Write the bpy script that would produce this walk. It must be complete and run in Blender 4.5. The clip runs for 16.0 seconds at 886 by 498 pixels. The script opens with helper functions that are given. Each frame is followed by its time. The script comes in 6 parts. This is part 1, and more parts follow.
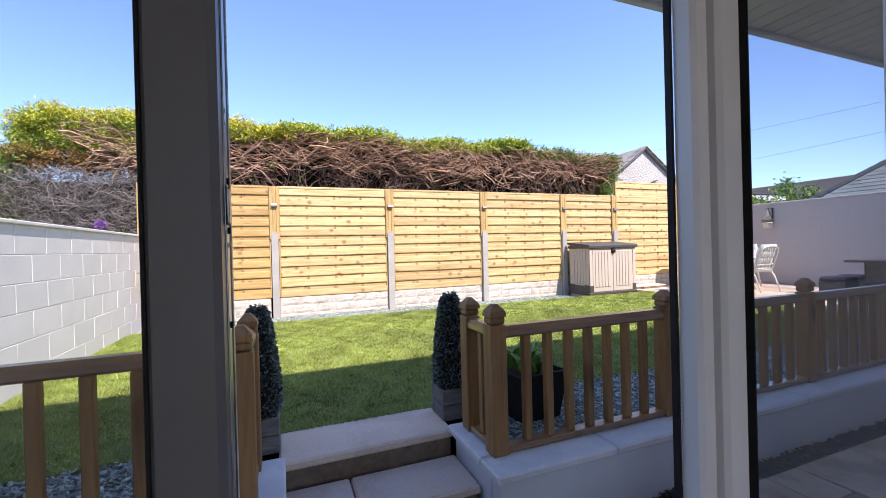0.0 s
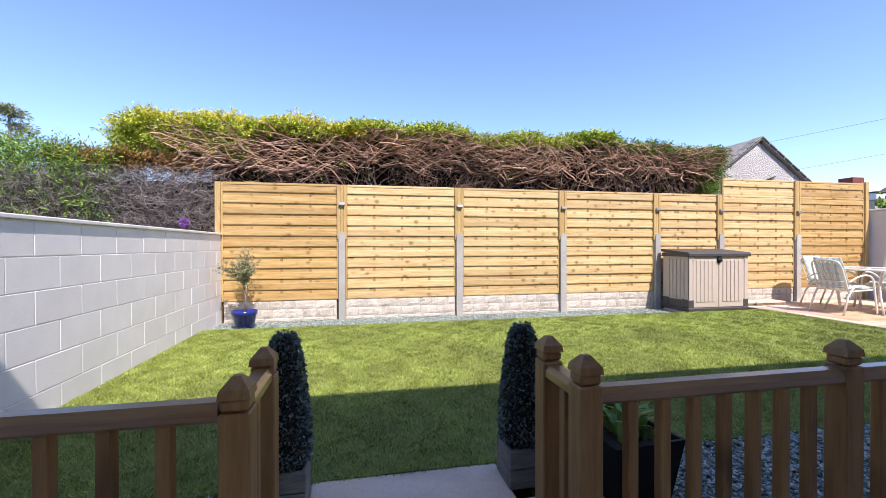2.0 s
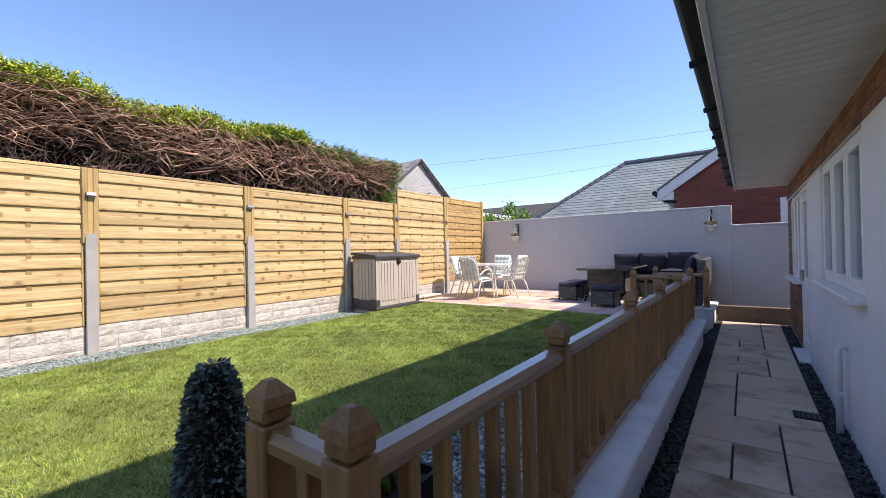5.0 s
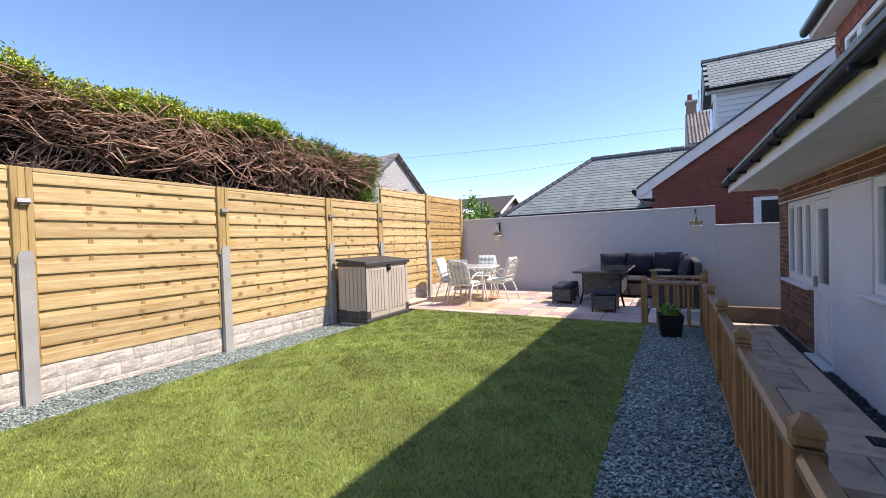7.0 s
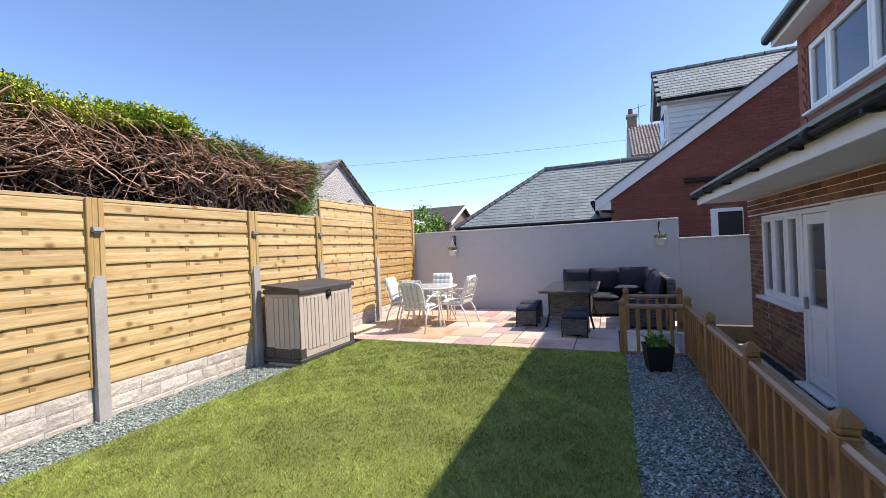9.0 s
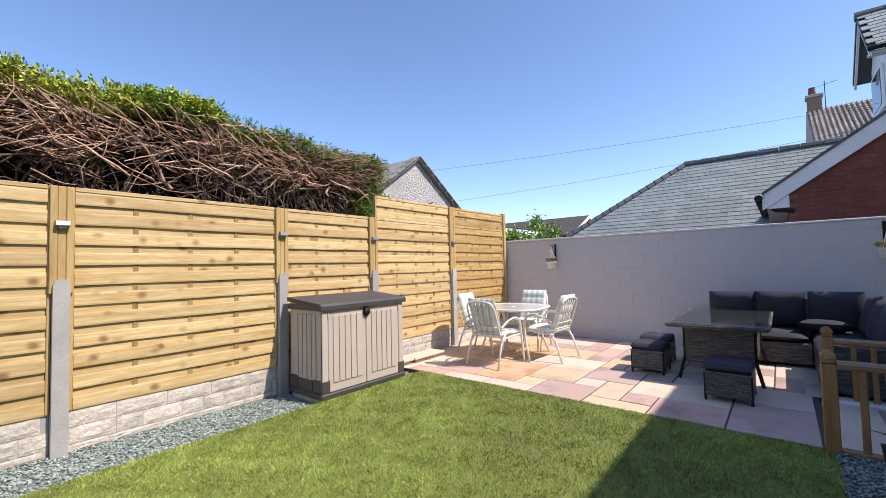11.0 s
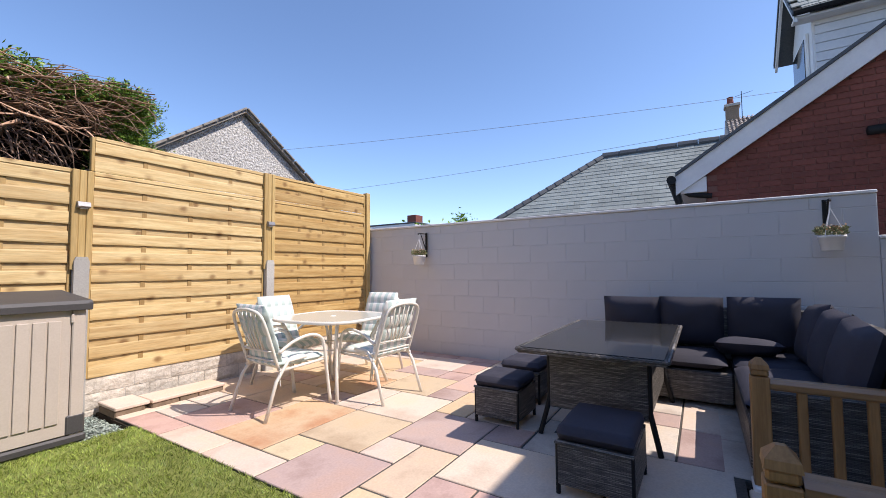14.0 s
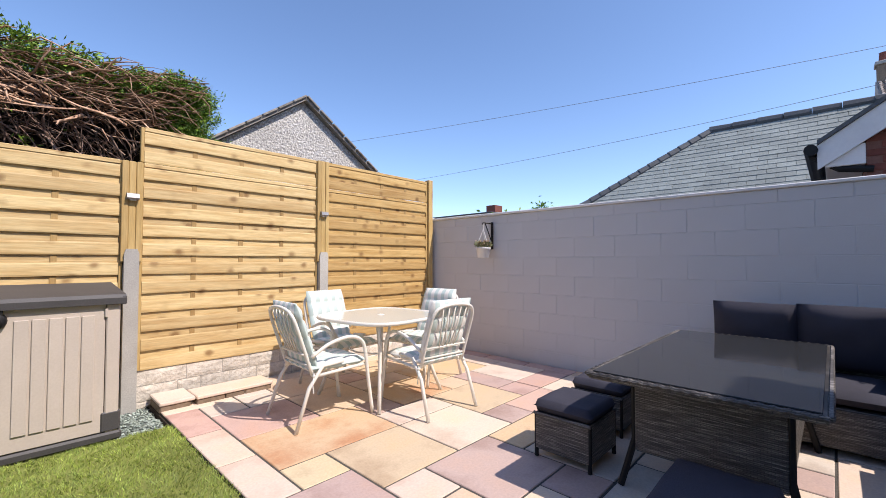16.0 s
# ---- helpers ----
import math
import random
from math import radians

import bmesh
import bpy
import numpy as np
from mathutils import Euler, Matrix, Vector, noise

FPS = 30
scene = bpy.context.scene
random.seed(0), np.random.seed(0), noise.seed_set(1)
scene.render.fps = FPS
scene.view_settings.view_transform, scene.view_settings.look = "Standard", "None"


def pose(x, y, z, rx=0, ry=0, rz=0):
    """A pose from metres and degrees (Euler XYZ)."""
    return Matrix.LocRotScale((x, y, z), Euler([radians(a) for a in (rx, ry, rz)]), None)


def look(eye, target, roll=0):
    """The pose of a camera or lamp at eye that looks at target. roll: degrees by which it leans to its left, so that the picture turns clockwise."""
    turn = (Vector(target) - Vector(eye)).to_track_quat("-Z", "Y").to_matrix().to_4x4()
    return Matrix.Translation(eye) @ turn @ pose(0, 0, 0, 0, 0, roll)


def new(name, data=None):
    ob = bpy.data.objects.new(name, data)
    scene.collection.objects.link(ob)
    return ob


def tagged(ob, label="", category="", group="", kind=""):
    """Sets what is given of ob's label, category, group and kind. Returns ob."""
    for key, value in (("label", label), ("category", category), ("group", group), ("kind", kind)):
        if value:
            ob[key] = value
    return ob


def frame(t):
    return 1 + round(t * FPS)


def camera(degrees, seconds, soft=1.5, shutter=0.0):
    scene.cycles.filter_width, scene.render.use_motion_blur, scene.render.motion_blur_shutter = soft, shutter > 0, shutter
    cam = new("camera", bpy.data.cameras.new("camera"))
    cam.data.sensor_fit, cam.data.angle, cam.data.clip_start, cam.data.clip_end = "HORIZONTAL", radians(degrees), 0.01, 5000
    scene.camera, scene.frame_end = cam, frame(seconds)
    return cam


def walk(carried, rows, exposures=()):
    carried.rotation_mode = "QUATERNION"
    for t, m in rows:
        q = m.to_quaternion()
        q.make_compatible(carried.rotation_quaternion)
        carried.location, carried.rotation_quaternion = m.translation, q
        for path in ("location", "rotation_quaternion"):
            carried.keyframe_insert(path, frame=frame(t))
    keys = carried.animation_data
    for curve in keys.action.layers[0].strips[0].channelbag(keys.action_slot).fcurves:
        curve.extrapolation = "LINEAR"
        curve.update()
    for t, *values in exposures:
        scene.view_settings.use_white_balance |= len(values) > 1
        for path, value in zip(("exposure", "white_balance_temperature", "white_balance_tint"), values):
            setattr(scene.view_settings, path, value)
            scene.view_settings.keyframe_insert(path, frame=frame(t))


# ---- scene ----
cam = camera(94.3, 16.0, soft=0.9)
PATH = [
    (0, (-0.141, 0.449, 1.44), (0.589, 2.311, 1.433), -1.5),
    (0.5, (-0.102, 0.572, 1.443), (0.536, 2.467, 1.42), -1.2),
    (1, (-0.036, 0.699, 1.472), (0.476, 2.632, 1.451), -0.9),
    (1.5, (0.031, 0.82, 1.509), (0.443, 2.777, 1.494), -0.4),
    (2, (0.054, 0.929, 1.532), (0.445, 2.89, 1.518), -0.1),
    (2.5, (0.068, 1.05, 1.55), (0.557, 2.989, 1.531), -0.2),
    (3, (0.094, 1.104, 1.565), (0.802, 2.975, 1.546), -0.2),
    (3.5, (0.139, 1.146, 1.558), (1.131, 2.883, 1.546), -0.3),
    (4, (0.21, 1.243, 1.492), (1.485, 2.784, 1.498), -0.4),
    (4.5, (0.258, 1.412, 1.457), (1.751, 2.743, 1.48), -0.6),
    (4.7, (0.26, 1.463, 1.456), (1.811, 2.725, 1.479), -0.9),
    (6.8, (0.258, 2.483, 1.695), (1.984, 3.491, 1.648), -1.7),
    (7, (0.29, 2.542, 1.724), (2.033, 3.521, 1.684), -1.8),
    (7.5, (0.402, 2.69, 1.763), (2.194, 3.579, 1.729), -2.1),
    (8, (0.584, 2.839, 1.874), (2.425, 3.62, 1.85), -2.3),
    (8.2, (0.658, 2.873, 1.887), (2.515, 3.616, 1.877), -2.5),
    (10.3, (2.289, 3.204, 1.824), (4.029, 4.188, 1.897), -1.8),
    (10.5, (2.463, 3.195, 1.819), (4.149, 4.267, 1.897), -1.6),
    (11, (2.927, 3.156, 1.781), (4.472, 4.423, 1.866), -1.4),
    (11.5, (3.427, 3.143, 1.758), (4.859, 4.537, 1.838), -1.4),
    (12, (3.924, 3.121, 1.791), (5.332, 4.54, 1.861), -1.4),
    (12.5, (4.409, 3.082, 1.776), (5.87, 4.447, 1.843), -1.5),
    (13, (4.825, 3.113, 1.708), (6.372, 4.377, 1.784), -1.3),
    (13.5, (5.197, 3.135, 1.647), (6.826, 4.293, 1.735), -1.0),
    (14, (5.461, 3.098, 1.613), (7.153, 4.159, 1.714), -0.5),
    (14.5, (5.615, 3.042, 1.618), (7.337, 4.053, 1.72), -0.1),
    (15, (5.699, 3.03, 1.608), (7.409, 4.062, 1.705), 0.1),
    (15.5, (5.854, 3.103, 1.624), (7.485, 4.258, 1.701), 0.2),
    (16, (6.081, 3.259, 1.646), (7.531, 4.635, 1.705), -0.0),
]
walk(cam, [(t, look(eye, target, roll)) for t, eye, target, roll in PATH], exposures=((0.0, 1.52, 6800, 22), (1.2, 1.38, 6800, 21), (3.0, 1.18, 6850, 20), (8.0, 1.15, 7000, 18), (10.5, 1.0, 7000, 17), (16.0, 0.93, 7000, 17)))

# ---- light ----
SUN = Vector((0.29, -1.0, 1.34)).normalized()
world = bpy.data.worlds.new("sky")
scene.world = world
world.use_nodes = True
wn = world.node_tree.nodes
sky = wn.new("ShaderNodeTexSky")
sky.sky_type, sky.sun_disc = "NISHITA", False
sky.sun_elevation, sky.sun_rotation = math.asin(SUN.z), math.atan2(SUN.x, SUN.y)
sky.air_density, sky.dust_density, sky.ozone_density = 1.0, 2.0, 3.0
sky.altitude = 2300
wn["Background"].inputs["Strength"].default_value = 0.145
hue = wn.new("ShaderNodeHueSaturation")
hue.inputs["Saturation"].default_value = 1.08
world.node_tree.links.new(sky.outputs[0], hue.inputs["Color"])
world.node_tree.links.new(hue.outputs[0], wn["Background"].inputs[0])
sun = new("sun", bpy.data.lights.new("sun", "SUN"))
sun.data.energy, sun.data.angle, sun.data.color = 2.75, radians(0.5), (1.0, 0.96, 0.89)
sun.matrix_world = look(SUN * 40, (0, 0, 0))


# ---- materials ----
def nodes_of(name):
    m = bpy.data.materials.new(name)
    m.use_nodes = True
    nt = m.node_tree
    return m, nt, nt.nodes["Principled BSDF"]


def mixc(nt, mode, fac, a, b):
    n = nt.nodes.new("ShaderNodeMix")
    n.data_type, n.blend_type = "RGBA", mode
    for key, val in ((0, fac), (6, a), (7, b)):
        if hasattr(val, "links"):
            nt.links.new(val, n.inputs[key])
        else:
            n.inputs[key].default_value = val if key == 0 else (*val, 1)
    return n.outputs[2]


def ramp(nt, src, stops):
    n = nt.nodes.new("ShaderNodeValToRGB")
    while len(n.color_ramp.elements) < len(stops):
        n.color_ramp.elements.new(0.5)
    for e, (p, c) in zip(n.color_ramp.elements, stops):
        e.position, e.color = p, (*c, 1) if len(c) == 3 else c
    nt.links.new(src, n.inputs[0])
    return n.outputs[0]


def coords(nt, stretch=(1, 1, 1), shift=True):
    tc = nt.nodes.new("ShaderNodeTexCoord")
    mp = nt.nodes.new("ShaderNodeMapping")
    mp.inputs["Scale"].default_value = stretch
    nt.links.new(tc.outputs["Object"], mp.inputs["Vector"])
    if shift:
        oi = nt.nodes.new("ShaderNodeObjectInfo")
        mul = nt.nodes.new("ShaderNodeVectorMath")
        mul.operation = "SCALE"
        mul.inputs[0].default_value = (37.0, 19.0, 53.0)
        nt.links.new(oi.outputs["Random"], mul.inputs["Scale"])
        nt.links.new(mul.outputs[0], mp.inputs["Location"])
    return mp.outputs[0]


def noisy(nt, vec, scale, detail=4, rough=0.6):
    n = nt.nodes.new("ShaderNodeTexNoise")
    n.inputs["Scale"].default_value, n.inputs["Detail"].default_value, n.inputs["Roughness"].default_value = scale, detail, rough
    nt.links.new(vec, n.inputs["Vector"])
    return n.outputs["Fac"]


def bump(nt, bsdf, src, strength, dist=0.01):
    b = nt.nodes.new("ShaderNodeBump")
    b.inputs["Strength"].default_value, b.inputs["Distance"].default_value = strength, dist
    nt.links.new(src, b.inputs["Height"])
    nt.links.new(b.outputs[0], bsdf.inputs["Normal"])


def surface(name, c1, c2, rough=0.7, fine=60, large=2.5, relief=0.3, dist=0.004, stretch=(1, 1, 1), metal=0.0, vary=0.12, island=False, shift=True, stain=0.18):
    """Two-scale noise colour with grain relief; vary: brightness change from piece to piece."""
    m, nt, b = nodes_of(name)
    v = coords(nt, stretch, shift)
    f1, f2 = noisy(nt, v, fine), noisy(nt, v, large, 3, 0.55)
    col = ramp(nt, f1, [(0.3, c1), (0.7, c2)])
    dark = ramp(nt, f2, [(0.3, (1 - stain,) * 3), (0.65, (1, 1, 1))])
    col = mixc(nt, "MULTIPLY", 1.0, col, dark)
    if vary:
        if island:
            g = nt.nodes.new("ShaderNodeNewGeometry").outputs["Random Per Island"]
        else:
            g = nt.nodes.new("ShaderNodeObjectInfo").outputs["Random"]
        col = mixc(nt, "MULTIPLY", 1.0, col, ramp(nt, g, [(0.0, (1 - vary,) * 3), (1.0, (1 + vary * 0.3,) * 3)]))
    nt.links.new(col, b.inputs["Base Color"])
    b.inputs["Roughness"].default_value, b.inputs["Metallic"].default_value = rough, metal
    if relief:
        bump(nt, b, f1, relief, dist)
    return m


def timber(name, light, dark, knot, axis, rough=0.65, vary=0.18, knots=True, coat=0.0):
    """Softwood with grain along axis, knots and a change of tone from board to board."""
    m, nt, b = nodes_of(name)
    st = [9.0, 9.0, 9.0]
    st[axis] = 0.7
    v = coords(nt, st)
    g1, g2 = noisy(nt, v, 3.0, 6, 0.65), noisy(nt, v, 14.0, 3, 0.5)
    col = ramp(nt, g1, [(0.32, dark), (0.62, light)])
    col = mixc(nt, "MULTIPLY", 0.5, col, ramp(nt, g2, [(0.35, (0.72,) * 3), (0.6, (1, 1, 1))]))
    if knots:
        sk = [6.4, 0.0, 7.5]
        if axis == 2:
            sk = [7.0, 0.0, 2.6]
        kv = coords(nt, sk)
        vo = nt.nodes.new("ShaderNodeTexVoronoi")
        vo.inputs["Scale"].default_value = 1.0
        warp = nt.nodes.new("ShaderNodeTexNoise")
        warp.inputs["Scale"].default_value, warp.inputs["Detail"].default_value = 3.2, 3.0
        nt.links.new(kv, warp.inputs["Vector"])
        shiftk = nt.nodes.new("ShaderNodeVectorMath")
        shiftk.operation = "MULTIPLY_ADD"
        shiftk.inputs[1].default_value = (0.17, 0.0, 0.17)
        nt.links.new(warp.outputs["Color"], shiftk.inputs[0])
        nt.links.new(kv, shiftk.inputs[2])
        nt.links.new(shiftk.outputs[0], vo.inputs["Vector"])
        kf = ramp(nt, vo.outputs["Distance"], [(0.05, (1.0,) * 3), (0.15, (0.80,) * 3), (0.24, (0.34,) * 3), (0.36, (0, 0, 0))])
        bw = nt.nodes.new("ShaderNodeRGBToBW")
        nt.links.new(kf, bw.inputs[0])
        pick = nt.nodes.new("ShaderNodeSeparateColor")
        nt.links.new(vo.outputs["Color"], pick.inputs[0])
        some = ramp(nt, pick.outputs[0], [(0.46, (0, 0, 0)), (0.70, (0.88,) * 3)])
        gate = nt.nodes.new("ShaderNodeMath")
        gate.operation = "MULTIPLY"
        nt.links.new(bw.outputs[0], gate.inputs[0])
        nt.links.new(some, gate.inputs[1])
        col = mixc(nt, "MIX", gate.outputs[0], col, knot)
    oi = nt.nodes.new("ShaderNodeObjectInfo").outputs["Random"]
    col = mixc(nt, "MULTIPLY", 1.0, col, ramp(nt, oi, [(0.0, (1 - vary, 1 - vary * 1.15, 1 - vary * 1.3)), (1.0, (1.03, 1.03, 1.0))]))
    nt.links.new(col, b.inputs["Base Color"])
    b.inputs["Roughness"].default_value = rough
    b.inputs["Coat Weight"].default_value, b.inputs["Coat Roughness"].default_value = coat, 0.22
    b.inputs["Coat IOR"].default_value = 1.7
    bump(nt, b, g2, 0.25, 0.003)
    return m


PINE = timber("pine_boards", (0.78, 0.61, 0.33), (0.58, 0.38, 0.16), (0.24, 0.125, 0.045), 0, vary=0.24)
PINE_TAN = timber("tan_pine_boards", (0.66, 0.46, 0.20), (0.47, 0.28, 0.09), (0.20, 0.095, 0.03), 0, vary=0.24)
# Browner copy of the pine: recess shade on the battens is in the colour.
PINE_RECESS_SHADE = timber("recess_shade_pine", (0.44, 0.29, 0.12), (0.34, 0.21, 0.08), (0.16, 0.08, 0.03), 2)
PINE_UP = timber("pine_posts", (0.60, 0.43, 0.19), (0.50, 0.33, 0.12), (0.30, 0.15, 0.05), 2)
DECK = timber("stained_rails", (0.40, 0.215, 0.085), (0.28, 0.14, 0.05), (0.10, 0.045, 0.015), 0, 0.4, coat=0.9)
DECK_UP = timber("stained_posts", (0.42, 0.225, 0.085), (0.29, 0.145, 0.05), (0.10, 0.045, 0.015), 2, 0.55)
CONCRETE = surface("concrete", (0.40, 0.39, 0.37), (0.50, 0.49, 0.46), 0.9, 90, 4, 0.4)
ROCKFACE = surface("rock_face", (0.58, 0.52, 0.45), (0.76, 0.71, 0.63), 0.9, 34, 6, 0.9, 0.012, stain=0.3)
BLOCK_L = surface("painted_block", (0.84, 0.83, 0.82), (0.90, 0.89, 0.88), 0.85, 120, 3, 0.5, 0.003, vary=0.03, stain=0.08)
MORTAR_L = surface("painted_joint", (0.80, 0.79, 0.78), (0.86, 0.85, 0.84), 0.85, 80, 3, 0.3, vary=0, stain=0.06)
RENDER = surface("grey_render", (0.53, 0.53, 0.545), (0.59, 0.59, 0.605), 0.9, 160, 1.5, 0.4, 0.002, vary=0.006, stain=0.03, shift=False)
HOUSEPAINT = surface("house_render", (0.72, 0.72, 0.745), (0.79, 0.79, 0.81), 0.9, 160, 1.5, 0.4, 0.002, vary=0.02, stain=0.12)
COPING = surface("pale_coping", (0.78, 0.78, 0.79), (0.86, 0.86, 0.86), 0.75, 70, 5, 0.25, vary=0.06)
# Dark copy of the white upvc: shade on one stile is put into the colour.
SHADEDUPVC = surface("shaded_upvc", (0.13, 0.13, 0.135), (0.15, 0.15, 0.155), 0.4, 10, 2, 0.0, vary=0, stain=0.05)
VERGE = surface("weathered_tile", (0.22, 0.205, 0.185), (0.40, 0.37, 0.335), 0.9, 18, 3, 0.5, vary=0.3)
UPVC = surface("white_upvc", (0.80, 0.80, 0.80), (0.83, 0.83, 0.83), 0.3, 10, 2, 0.0, vary=0, stain=0.03)
BLACK = surface("black_plastic", (0.012, 0.012, 0.013), (0.018, 0.018, 0.019), 0.6, 40, 4, 0.1, vary=0.1)
BLACK.node_tree.nodes["Principled BSDF"].inputs["Specular IOR Level"].default_value = 0.25
CABLE = surface("cable_grey", (0.16, 0.18, 0.22), (0.20, 0.22, 0.26), 0.6, 40, 4, 0.1, vary=0)
DARKPL = surface("dark_grey_plastic", (0.055, 0.052, 0.055), (0.075, 0.072, 0.075), 0.55, 120, 5, 0.3, 0.002, vary=0.05)
BEIGE = surface("beige_plastic", (0.52, 0.45, 0.39), (0.56, 0.49, 0.43), 0.6, 90, 4, 0.2, 0.001, vary=0.03, stain=0.08)
SOIL = surface("dark_soil", (0.035, 0.025, 0.018), (0.07, 0.05, 0.035), 0.95, 50, 4, 0.8)
EARTH = surface("earth", (0.10, 0.085, 0.06), (0.16, 0.14, 0.10), 0.95, 8, 0.3, 0.5, vary=0)
SLATECHIP = surface("slate_chips", (0.24, 0.32, 0.29), (0.52, 0.60, 0.55), 0.6, 40, 3, 0.3, vary=0.66, island=True)
DARKCHIP = surface("dark_chips", (0.05, 0.055, 0.06), (0.10, 0.105, 0.11), 0.65, 40, 3, 0.3, vary=0.5, island=True)
TURF = surface("turf_backing", (0.14, 0.17, 0.04), (0.24, 0.26, 0.06), 0.9, 55, 1.6, 0.6, vary=0, shift=False)
BLADE = surface("turf_blades", (0.21, 0.34, 0.05), (0.57, 0.68, 0.14), 0.55, 26, 1.2, 0.0, vary=0.6, island=True, shift=False, stain=0.5)
BRICK = surface("brown_brick", (0.20, 0.085, 0.05), (0.33, 0.16, 0.09), 0.9, 45, 6, 0.5, vary=0.5)
BRICKRED = surface("red_brick", (0.19, 0.055, 0.042), (0.26, 0.08, 0.058), 0.9, 30, 0.8, 0.5, vary=0.2, island=True)
MORTAR = surface("mortar", (0.34, 0.31, 0.27), (0.42, 0.39, 0.34), 0.95, 80, 4, 0.5, vary=0)
MORTARRED = surface("mortar_red", (0.22, 0.10, 0.08), (0.27, 0.13, 0.10), 0.95, 60, 2, 0.4, vary=0)
SLATE = surface("roof_slate", (0.24, 0.275, 0.265), (0.36, 0.395, 0.375), 0.6, 25, 1.5, 0.3, vary=0.16, island=True)
ROOFBROWN = surface("dark_brown_tile", (0.055, 0.048, 0.042), (0.10, 0.085, 0.075), 0.9, 6, 1, 0.5, vary=0.1)
RIDGE = surface("ridge_tile", (0.07, 0.08, 0.09), (0.11, 0.12, 0.13), 0.6, 40, 3, 0.3, vary=0.15)
TILERED = surface("hung_tile", (0.26, 0.075, 0.05), (0.34, 0.11, 0.075), 0.85, 35, 2, 0.4, vary=0.3, island=True)
PANTILE = surface("pantile", (0.38, 0.32, 0.28), (0.54, 0.47, 0.42), 0.85, 20, 1, 0.3, vary=0.3, island=True)
PEBBLE = surface("pebble_dash", (0.24, 0.24, 0.24), (0.88, 0.86, 0.82), 0.95, 34, 2, 1.0, 0.03, vary=0)
WHITEPAINT = surface("white_paint", (0.74, 0.74, 0.75), (0.80, 0.80, 0.80), 0.5, 20, 2, 0.1, vary=0, stain=0.1)
SOFFITPAINT = surface("soffit_board", (0.72, 0.71, 0.68), (0.78, 0.77, 0.74), 0.5, 20, 2, 0.1, vary=0.05, stain=0.1)
FRAMEWHITE = surface("cream_metal", (0.76, 0.73, 0.66), (0.80, 0.77, 0.70), 0.35, 30, 4, 0.05, vary=0.02, stain=0.05)
NAVY = surface("navy_fabric", (0.026, 0.026, 0.042), (0.050, 0.050, 0.074), 0.8, 300, 5, 0.4, 0.002, vary=0.1)
TWIG = surface("bare_twigs", (0.20, 0.12, 0.09), (0.48, 0.34, 0.27), 0.9, 14, 2, 0.2, vary=0.6, island=True)
TWIGRED = surface("red_brown_twigs", (0.32, 0.17, 0.10), (0.78, 0.52, 0.37), 0.85, 14, 2, 0.2, vary=0.75, island=True)
TWIGGREY = surface("dead_twigs", (0.26, 0.225, 0.21), (0.42, 0.38, 0.36), 0.9, 14, 2, 0.2, vary=0.5, island=True)
CUTWOOD = surface("sawn_wood", (0.66, 0.47, 0.34), (0.78, 0.62, 0.46), 0.85, 40, 5, 0.2)
BARK = surface("pale_bark", (0.26, 0.21, 0.17), (0.38, 0.32, 0.26), 0.9, 40, 5, 0.4)
# Near-black: the shade deep inside foliage is put into this colour.
FOLIAGESHADE = surface("foliage_shade", (0.014, 0.010, 0.008), (0.032, 0.022, 0.017), 1.0, 12, 2, 0.6, vary=0)
STONEBROWN = surface("brown_stone", (0.20, 0.145, 0.10), (0.30, 0.22, 0.16), 0.9, 25, 3, 0.6, vary=0.25)
PLASTER = surface("room_plaster", (0.72, 0.72, 0.72), (0.77, 0.77, 0.76), 0.9, 30, 2, 0.1, vary=0)
FLOORWOOD = timber("room_floor", (0.56, 0.44, 0.30), (0.46, 0.35, 0.22), (0.12, 0.07, 0.03), 1)
BLUEGLAZE = surface("blue_glaze", (0.012, 0.025, 0.19), (0.02, 0.04, 0.26), 0.15, 12, 3, 0.05, vary=0)
STEEL = surface("brushed_steel", (0.36, 0.36, 0.36), (0.46, 0.46, 0.46), 0.35, 60, 4, 0.1, metal=1.0, vary=0)
LAMPGREY = surface("lamp_metal", (0.26, 0.26, 0.27), (0.34, 0.34, 0.35), 0.4, 60, 4, 0.1, metal=0.5, vary=0)
LEADGREY = surface("weathered_wood", (0.15, 0.145, 0.14), (0.25, 0.24, 0.23), 0.85, 12, 3, 0.4, stretch=(1, 1, 6))


def leaf_mat(name, c1, c2, rough=0.5):
    m, nt, b = nodes_of(name)
    g = nt.nodes.new("ShaderNodeNewGeometry").outputs["Random Per Island"]
    nt.links.new(ramp(nt, g, [(0.0, c1), (1.0, c2)]), b.inputs["Base Color"])
    b.inputs["Roughness"].default_value = rough
    b.inputs["Subsurface Weight"].default_value = 0.0
    return m


LEAF_HEDGE = leaf_mat("hedge_leaf", (0.11, 0.20, 0.02), (0.68, 0.74, 0.08))
LEAF_GREEN = leaf_mat("conifer_leaf", (0.035, 0.12, 0.015), (0.27, 0.43, 0.05))
LEAF_GOLD = leaf_mat("golden_leaf", (0.40, 0.40, 0.04), (0.86, 0.76, 0.07))
LEAF_RUST = leaf_mat("rusty_leaf", (0.20, 0.11, 0.03), (0.36, 0.20, 0.06))
LEAF_BOX = leaf_mat("box_leaf", (0.012, 0.03, 0.028), (0.30, 0.40, 0.38), 0.3)
LEAF_OLIVE = leaf_mat("olive_leaf", (0.14, 0.17, 0.08), (0.32, 0.34, 0.18))
LEAF_POT = leaf_mat("strap_leaf", (0.09, 0.20, 0.03), (0.24, 0.38, 0.08), 0.4)
PETAL_PURPLE = leaf_mat("purple_petal", (0.28, 0.10, 0.45), (0.45, 0.22, 0.62))
